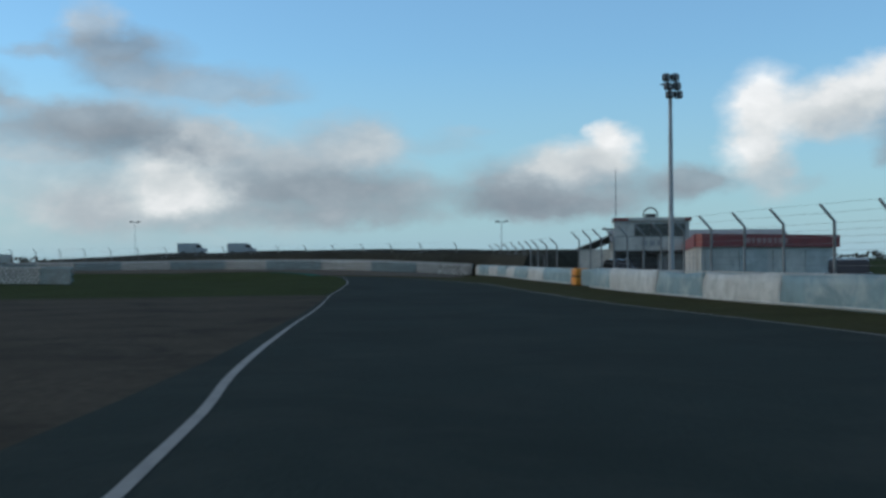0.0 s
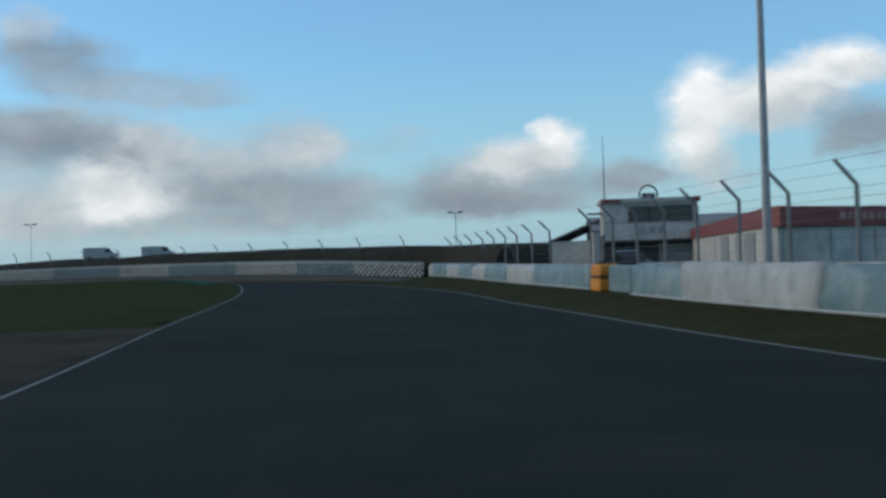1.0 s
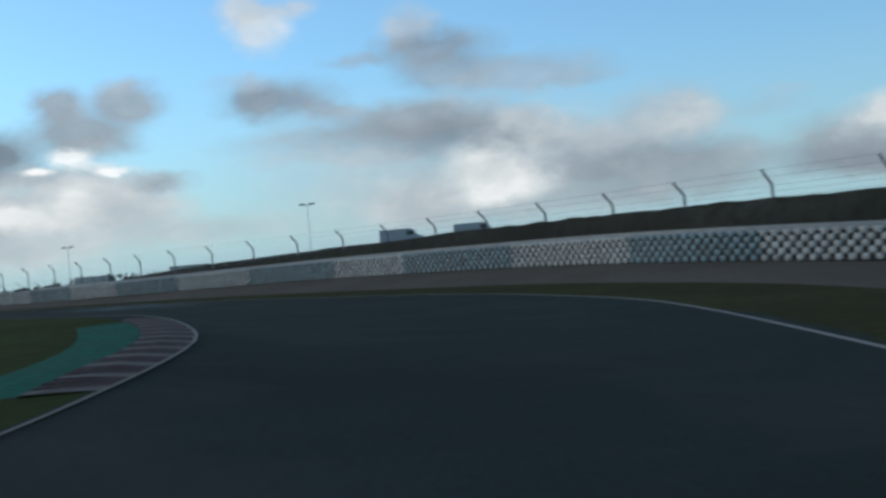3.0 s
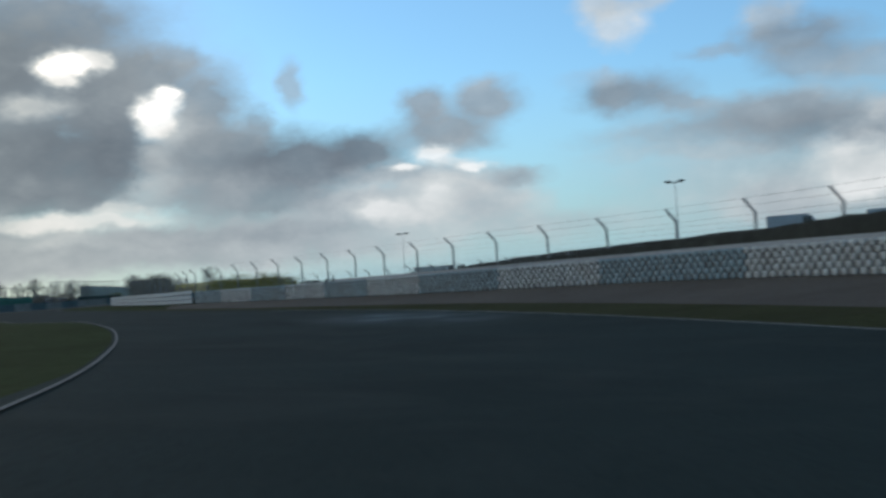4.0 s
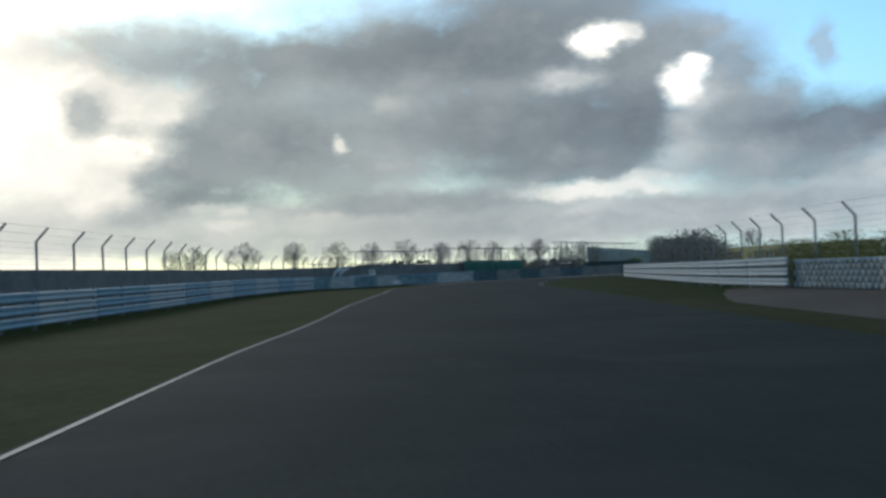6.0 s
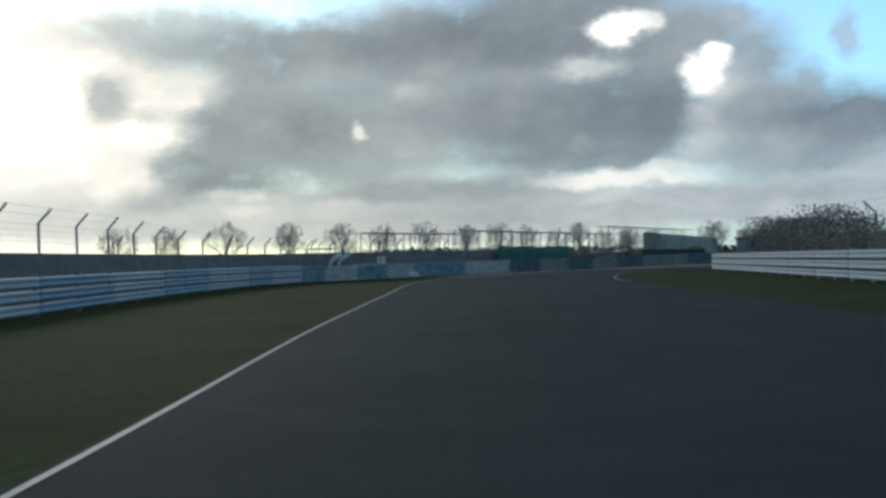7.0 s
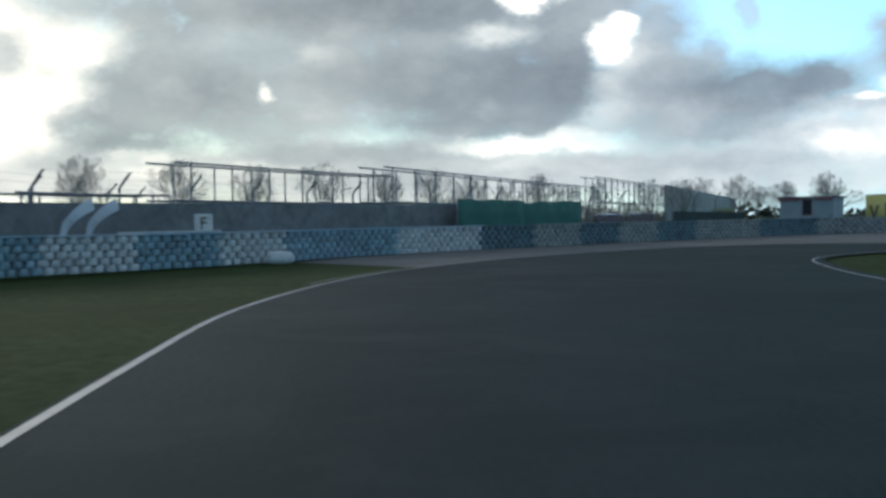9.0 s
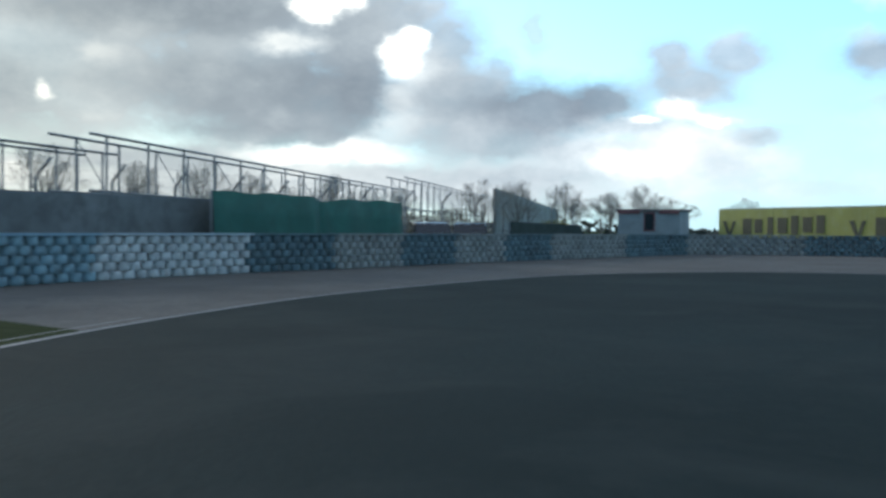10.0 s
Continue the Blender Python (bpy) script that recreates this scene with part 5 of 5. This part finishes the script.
letter_sign(-141.6, 169.6, 0.98, 68 - 10, "F")
bm = boxes((0, 0, 0, 3.6, 0.3, 0.05))
pl = solid("plank", bm, M["sheet_white"], "long white plank lying on the tyre wall", "plank")
pl.matrix_world = frame_at((-140.4, 167.3), (-142.2, 171.3)) @ pose(1.2, 0.0, 1.01)


def feather_banner(x, y, rz, lean):
    ob = thing("banner", "white bowed feather banner on a pole behind the wall", "banner", pose(x, y, 0, 0, 0, rz), "feather banners")
    pts = [(0, 0, 0.0), (0.02, 0, 1.0), (0.15 * lean, 0, 1.6), (0.5 * lean, 0, 2.0), (0.95 * lean, 0, 2.15)]
    bm = bmesh.new()
    tube(bm, pts, [0.02, 0.02, 0.016, 0.012, 0.008], 5)
    part("pole", bm, M["steel"], ob)
    bm = bmesh.new()
    prev = None
    for i in range(9):
        t = i / 8
        zz = 1.0 + 1.12 * t
        ex = 0.02 + 0.9 * lean * t ** 2.2
        a = bm.verts.new((ex + 0.02, 0, zz))
        b = bm.verts.new((ex + (0.2 - 0.1 * t) * lean, 0.08 * math.sin(t * 5), zz - 0.1 - 0.25 * t))
        if prev:
            bm.faces.new((prev[0], prev[1], b, a))
        prev = (a, b)
    cl = part("cloth", bm, M["banner"], ob)
    cl.modifiers.new("thick", "SOLIDIFY").thickness = 0.01
    return ob


feather_banner(-140.4, 165.2, 70, 1.0).scale = (0.9, 0.9, 0.92)
feather_banner(-140.75, 165.95, 70, 1.0).scale = (0.9, 0.9, 0.92)


# ---------------------------------------------------------------- far corner: hut, billboard
def hut(x, y, rz):
    ob = thing("marshal_hut", "pale grey boarded hut with faded red roof edge and dark window", "hut", pose(x, y, 0, 0, 0, rz))
    part("wall", boxes((0, 1.2, 1.05, 4.2, 2.4, 2.2, 0, 0.02)), M["hut_wall"], ob)
    part("roof", boxes((0, 1.2, 2.22, 4.5, 2.7, 0.14, 0, 0.03)), M["roof"], ob)
    part("red_fascia", boxes((-1.3, -0.17, 2.12, 1.5, 0.04, 0.22)), M["faded_red"], ob)
    part("red_fascia", boxes((1.4, -0.17, 2.12, 1.3, 0.04, 0.22)), M["faded_red"], ob)
    w = part("window", boxes((0.05, -0.02, 1.55, 0.62, 0.05, 1.0)), M["glass_dark"], ob)
    part("window_frame", boxes((0.05, -0.03, 1.02, 0.78, 0.07, 0.08), (0.05, -0.03, 2.06, 0.78, 0.07, 0.08), (-0.3, -0.03, 1.55, 0.08, 0.07, 1.1), (0.4, -0.03, 1.55, 0.08, 0.07, 1.1)), M["faded_red"], w)
    part("skirt", boxes((0, -0.06, 0.32, 4.3, 0.06, 0.64)), M["tyre_blue"], ob)
    for k in range(5):
        part("board", boxes((0, -0.015, 0.8 + k * 0.26, 4.18, 0.03, 0.225)), M["hut_wall"], ob)
    return ob


hut(-168.4, 229.4, 20).scale = (1.0, 1.0, 1.12)


def billboard(a, b, low, high):
    L = math.hypot(b[0] - a[0], b[1] - a[1])
    ob = thing("billboard", "long yellow advertising hoarding with dark lettering bars behind the barrier", "billboard", frame_at(a, b))
    n = int(L / 2.4)
    for k in range(n):
        part("panel", boxes(((k + 0.5) * L / n, 0, (low + high) / 2, L / n - 0.02, 0.05, high - low)), M["yellow"], ob)
        part("support", boxes(((k + 0.5) * L / n, 0.12, high / 2, 0.08, 0.1, high)), M["steel"], ob)
    part("top_rail", boxes((L / 2, 0.0, high + 0.03, L, 0.09, 0.05)), M["sheet_white"], ob)
    x = 1.0
    while x + 9 < L:
        bm = bmesh.new()
        vs = [bm.verts.new((x + u * 1.3, -0.03, (low + high) / 2 + w * 1.25)) for u, w in ((-0.45, 0.35), (-0.18, 0.35), (0.05, -0.2), (0.28, 0.35), (0.5, 0.35), (0.05, -0.62))]
        bm.faces.new(vs)
        r = bmesh.ops.extrude_face_region(bm, geom=list(bm.faces))
        bmesh.ops.translate(bm, vec=(0, -0.02, 0), verts=[v for v in r["geom"] if isinstance(v, bmesh.types.BMVert)])
        bmesh.ops.recalc_face_normals(bm, faces=bm.faces)
        part("emblem", bm, M["black_letters"], ob)
        for k, (w, tall) in enumerate(((0.5, 0.8), (0.42, 0.7), (0.3, 0.86), (0.5, 0.76), (0.36, 0.9), (0.46, 0.72), (0.4, 0.84))):
            part("letter_bar", boxes((x + 1.7 + k * 1.03, -0.04, (low + high) / 2 + 0.12 + 0.02 * k, w * 1.6, 0.03, tall * 1.2)), M["black_letters"], ob)
        part("underline_bar", boxes((x + 4.8, -0.04, (low + high) / 2 - 0.62, 7.0, 0.03, 0.1)), M["black_letters"], ob)
        x += 10.6
    return ob


billboard((-163, 229.3), (-126, 209.9 + 6), 0.15, 2.5)


# ---------------------------------------------------------------- trees, hedges and woods
def bare_tree(seed, tall, spread):
    """A bare tree: a short tapered trunk, limbs fanning out to a rounded crown, filled with fine twigs."""
    rnd = random.Random(seed)
    ob = thing("tree", "bare leafless deciduous tree with an open rounded twiggy crown", "tree", pose(0, 0, -500), "bare trees")
    trunk, crown = bmesh.new(), bmesh.new()
    fork, mid = tall * 0.24, Vector((0, 0, tall * 0.58))
    wide, high = tall * 0.40 * spread, tall * 0.42

    def inside(p):
        e = p - mid
        return (e.x ** 2 + e.y ** 2) / wide ** 2 + e.z ** 2 / high ** 2 < 1.0 + 0.5 * noise.noise(p * 1.3 + Vector((seed, 0, 0)))

    def shoot(p, d, length, r, level):
        if not inside(p + d * length):
            length *= 0.6
            if not inside(p + d * length):
                return
        bend = Vector((rnd.uniform(-1, 1), rnd.uniform(-1, 1), rnd.uniform(-0.3, 0.6))) * 0.16
        half, end = p + (d - bend * 0.5) * length * 0.5, p + (d + bend * 0.5) * length
        tube(crown, [p, half, end], [r, r * 0.8, r * 0.55], 3)
        if level == 3:
            return
        for k in range((0, 5, 3)[level]):
            t = rnd.uniform(0.15, 1.0)
            at = p.lerp(half, t * 2) if t < 0.5 else half.lerp(end, t * 2 - 1)
            side = Matrix.Rotation(rnd.uniform(0, 6.283), 3, d) @ d.orthogonal().normalized()
            shoot(at, (d + side * rnd.uniform(0.35, 0.85) + Vector((0, 0, 0.1))).normalized(), tall * (0.0, 0.12, 0.075)[level] * rnd.uniform(0.6, 1.2), (0, 0.0062, 0.0046)[level], level + 1)

    lean = Vector((rnd.uniform(-0.03, 0.03), rnd.uniform(-0.03, 0.03), 1)) * tall
    tube(trunk, [(0, 0, -0.15), lean * 0.12, lean * 0.24, lean * 0.5, lean * 0.78], [tall * 0.02, tall * 0.017, tall * 0.015, tall * 0.008, 0.008], 6)
    n = 15
    for k in range(n):
        a = k * 2.39996 + rnd.uniform(-0.4, 0.4)
        tilt = math.radians(12 + 68 * (k + 0.5) / n)
        p = lean * rnd.uniform(0.2, 0.42)
        to = mid + Vector((wide * math.sin(tilt) * math.cos(a), wide * math.sin(tilt) * math.sin(a), high * math.cos(tilt) - high * 0.15)) * rnd.uniform(0.78, 0.95)
        d = to - p
        pts = [p, p + d * 0.35 + Vector((0, 0, -0.02 * tall)), p + d * 0.7 + Vector((rnd.uniform(-1, 1), rnd.uniform(-1, 1), 0.5)) * 0.02 * tall, to]
        tube(trunk, pts, [tall * 0.0065, tall * 0.005, tall * 0.0034, 0.007], 4)
        d = d.normalized()
        for q in range(7):
            t = rnd.uniform(0.25, 1.0) * 2.999
            at = pts[int(t)].lerp(pts[int(t) + 1], t - int(t))
            side = Matrix.Rotation(rnd.uniform(0, 6.283), 3, d) @ d.orthogonal().normalized()
            shoot(at, (d * 0.8 + side * rnd.uniform(0.3, 0.8) + Vector((0, 0, 0.12))).normalized(), tall * rnd.uniform(0.14, 0.28), 0.008, 1)
    part("trunk", trunk, M["bark"], ob)
    part("crown", crown, M["twig"], ob)
    return ob


def bush(name, seed, length, depth, tall, mat, label, category, n):
    """A row of leafy clumps made of many small leaf faces with a ragged outline."""
    rnd = random.Random(seed)
    verts, faces = [], []
    for i in range(n):
        x = rnd.uniform(0, length)
        ends = min(1.0, 0.35 + x / 4, 0.35 + (length - x) / 4)
        h = tall * ends * (0.68 + 0.45 * noise.noise(Vector((x * 0.45, seed, 0)))) * rnd.random() ** 0.45
        y = rnd.gauss(0, depth * 0.3)
        c = Vector((x, y, max(0.02, h)))
        u = Vector((rnd.gauss(0, 1), rnd.gauss(0, 1), rnd.gauss(0, 1))).normalized()
        w = u.orthogonal().normalized()
        s = rnd.uniform(0.03, 0.085)
        k = len(verts)
        verts += [c - u * s, c + w * s * 0.6, c + u * s, c - w * s * 0.6]
        faces.append((k, k + 1, k + 2, k + 3))
    me = bpy.data.meshes.new(name)
    me.from_pydata([tuple(v) for v in verts], [], faces)
    me.materials.append(mat)
    return tagged(new(name, me), label, category, "", "stuff")


KINDS = [bare_tree(11, 5.0, 1.0), bare_tree(23, 5.0, 0.9), bare_tree(37, 5.0, 1.1), bare_tree(51, 5.0, 0.75)]
ROW = ((80.2, 60, 0.8), (76.5, 94, 1.05), (73.3, 91, 1.08), (69.8, 95, 1.1), (66.8, 99, 1.08), (64.5, 106, 1.08), (62.0, 110, 1.12), (59.8, 118, 1.1), (58.0, 120, 1.12), (56.5, 130, 1.1), (54.8, 140, 1.0), (53.7, 140, 1.2), (52.4, 150, 1.0), (51.1, 155, 1.1), (47.0, 165, 1.2))
rnd = random.Random(5)
for i, (b, d, s) in enumerate(ROW):
    x, y = -83 - d * math.sin(radians(b)), 142 + d * math.cos(radians(b))
    t = copy_thing(KINDS[i % 4], pose(x, y, -0.04, 0, 0, rnd.uniform(0, 360)))
    t.scale = (s * 0.98, s * 0.98, s * 0.95)
for b, d, s in ((39.6, 118, 0.95), (41.0, 125, 0.9), (37.7, 152, 1.35), (34.0, 116, 0.8), (46.0, 70, 0.7), (44.5, 75, 0.75), (41.8, 105, 1.0)):
    x, y = -110.8 - d * math.sin(radians(b)), 157.4 + d * math.cos(radians(b))
    t = copy_thing(KINDS[int(b) % 4], pose(x, y, -0.04, 0, 0, rnd.uniform(0, 360)))
    t.scale = (s, s, s)
for x, y, wide, high in ((-182.5, 242.5, 0.95, 0.82), (-178.5, 246.0, 1.35, 0.8), (-172.5, 247.5, 1.0, 0.62)):
    t = copy_thing(KINDS[int(-x) % 4], pose(x, y, -0.04, 0, 0, rnd.uniform(0, 360)))
    t.scale = (wide, wide, high)
for k in KINDS:
    for o in (k, *k.children_recursive):
        bpy.data.objects.remove(o)

h = bush("hedge", 3, 30, 2.6, 4.2, M["hedge"], "dark tangled bare hedge behind the white guard rail", "hedge", 22000)
h.matrix_world = frame_at((-107.5, 178), (-132.5, 194.6))
h = bush("yellow_hedge", 8, 31, 2.2, 2.9, M["gorse"], "yellow-green bushes beyond the debris fence", "bushes", 16000)
h.matrix_world = frame_at((-82, 170), (-109, 185.5))
h = bush("hedge", 14, 28, 2.0, 2.5, M["hedge"], "dark low hedge behind the far tyre wall", "hedge", 22000)
h.matrix_world = frame_at((-158.0, 187), (-167.5, 213))
h = bush("yellow_hedge", 21, 6, 2.0, 2.4, M["gorse"], "yellow-green bush behind the far corner", "bushes", 3000)
h.matrix_world = frame_at((-172, 220), (-170, 226))


h = bush("hedge", 33, 10, 2.0, 2.3, M["hedge"], "dark bare hedge beside the marshal hut", "hedge", 6000)
h.matrix_world = frame_at((-166.0, 231.5), (-158.0, 234.5))


def far_woods():
    """Ragged belt of distant leafless woods all round the horizon."""
    rnd = random.Random(77)
    verts, faces = [], []
    for i in range(9000):
        a = rnd.uniform(0, 2 * math.pi)
        r = rnd.uniform(330, 520)
        t = 3.0 + 3.2 * noise.noise(Vector((math.cos(a) * 9, math.sin(a) * 9, 2.0))) + 1.4 * noise.noise(Vector((a * 60, 0, 0)))
        c = Vector((-60 + r * math.cos(a), 110 + r * math.sin(a), rnd.random() ** 0.7 * max(1.0, t) * r / 420))
        u = Vector((rnd.gauss(0, 1), rnd.gauss(0, 1), rnd.gauss(0, 0.7))).normalized()
        w = u.orthogonal().normalized()
        s = rnd.uniform(0.7, 1.7)
        k = len(verts)
        verts += [tuple(c - u * s), tuple(c + w * s * 0.7), tuple(c + u * s), tuple(c - w * s * 0.7)]
        faces.append((k, k + 1, k + 2, k + 3))
    me = bpy.data.meshes.new("far_woods")
    me.from_pydata(verts, [], faces)
    me.materials.append(M["woods"])
    return tagged(new("far_woods", me), "distant belt of leafless woods along the horizon", "woods", "", "stuff")


far_woods()


def long_screen(name, a, b, low, tall, end, mat, label):
    """A long screen of flat panels on posts, its top falling from tall to end."""
    L = math.hypot(b[0] - a[0], b[1] - a[1])
    ob = thing(name, label, "screen", frame_at(a, b))
    n = int(L / 2.4)
    for k in range(n):
        x, w = (k + 0.5) * L / n, L / n - 0.03
        bm = boxes((x, 0, low + 0.5, w, 0.06, 1.0))
        for v in bm.verts:
            if v.co.z > low + 0.5:
                v.co.z = tall + (end - tall) * v.co.x / L
        part("panel", bm, mat, ob)
        h = tall + (end - tall) * k / n - 0.05
        part("post", boxes((x - L / n / 2, 0.08, h / 2, 0.09, 0.09, h)), M["steel"], ob)
    return ob


long_screen("long_screen", (-165.0, 211.0), (-182.5, 237.0), 0.9, 3.3, 2.75, M["far_hill"], "long pale grey panel screen standing behind the far hedge")
long_screen("dark_screen", (-159.6, 206.3), (-167.4, 221.2), 0.05, 1.5, 1.42, M["dark_sheet"], "low dark green cloth screen behind the far tyre wall")
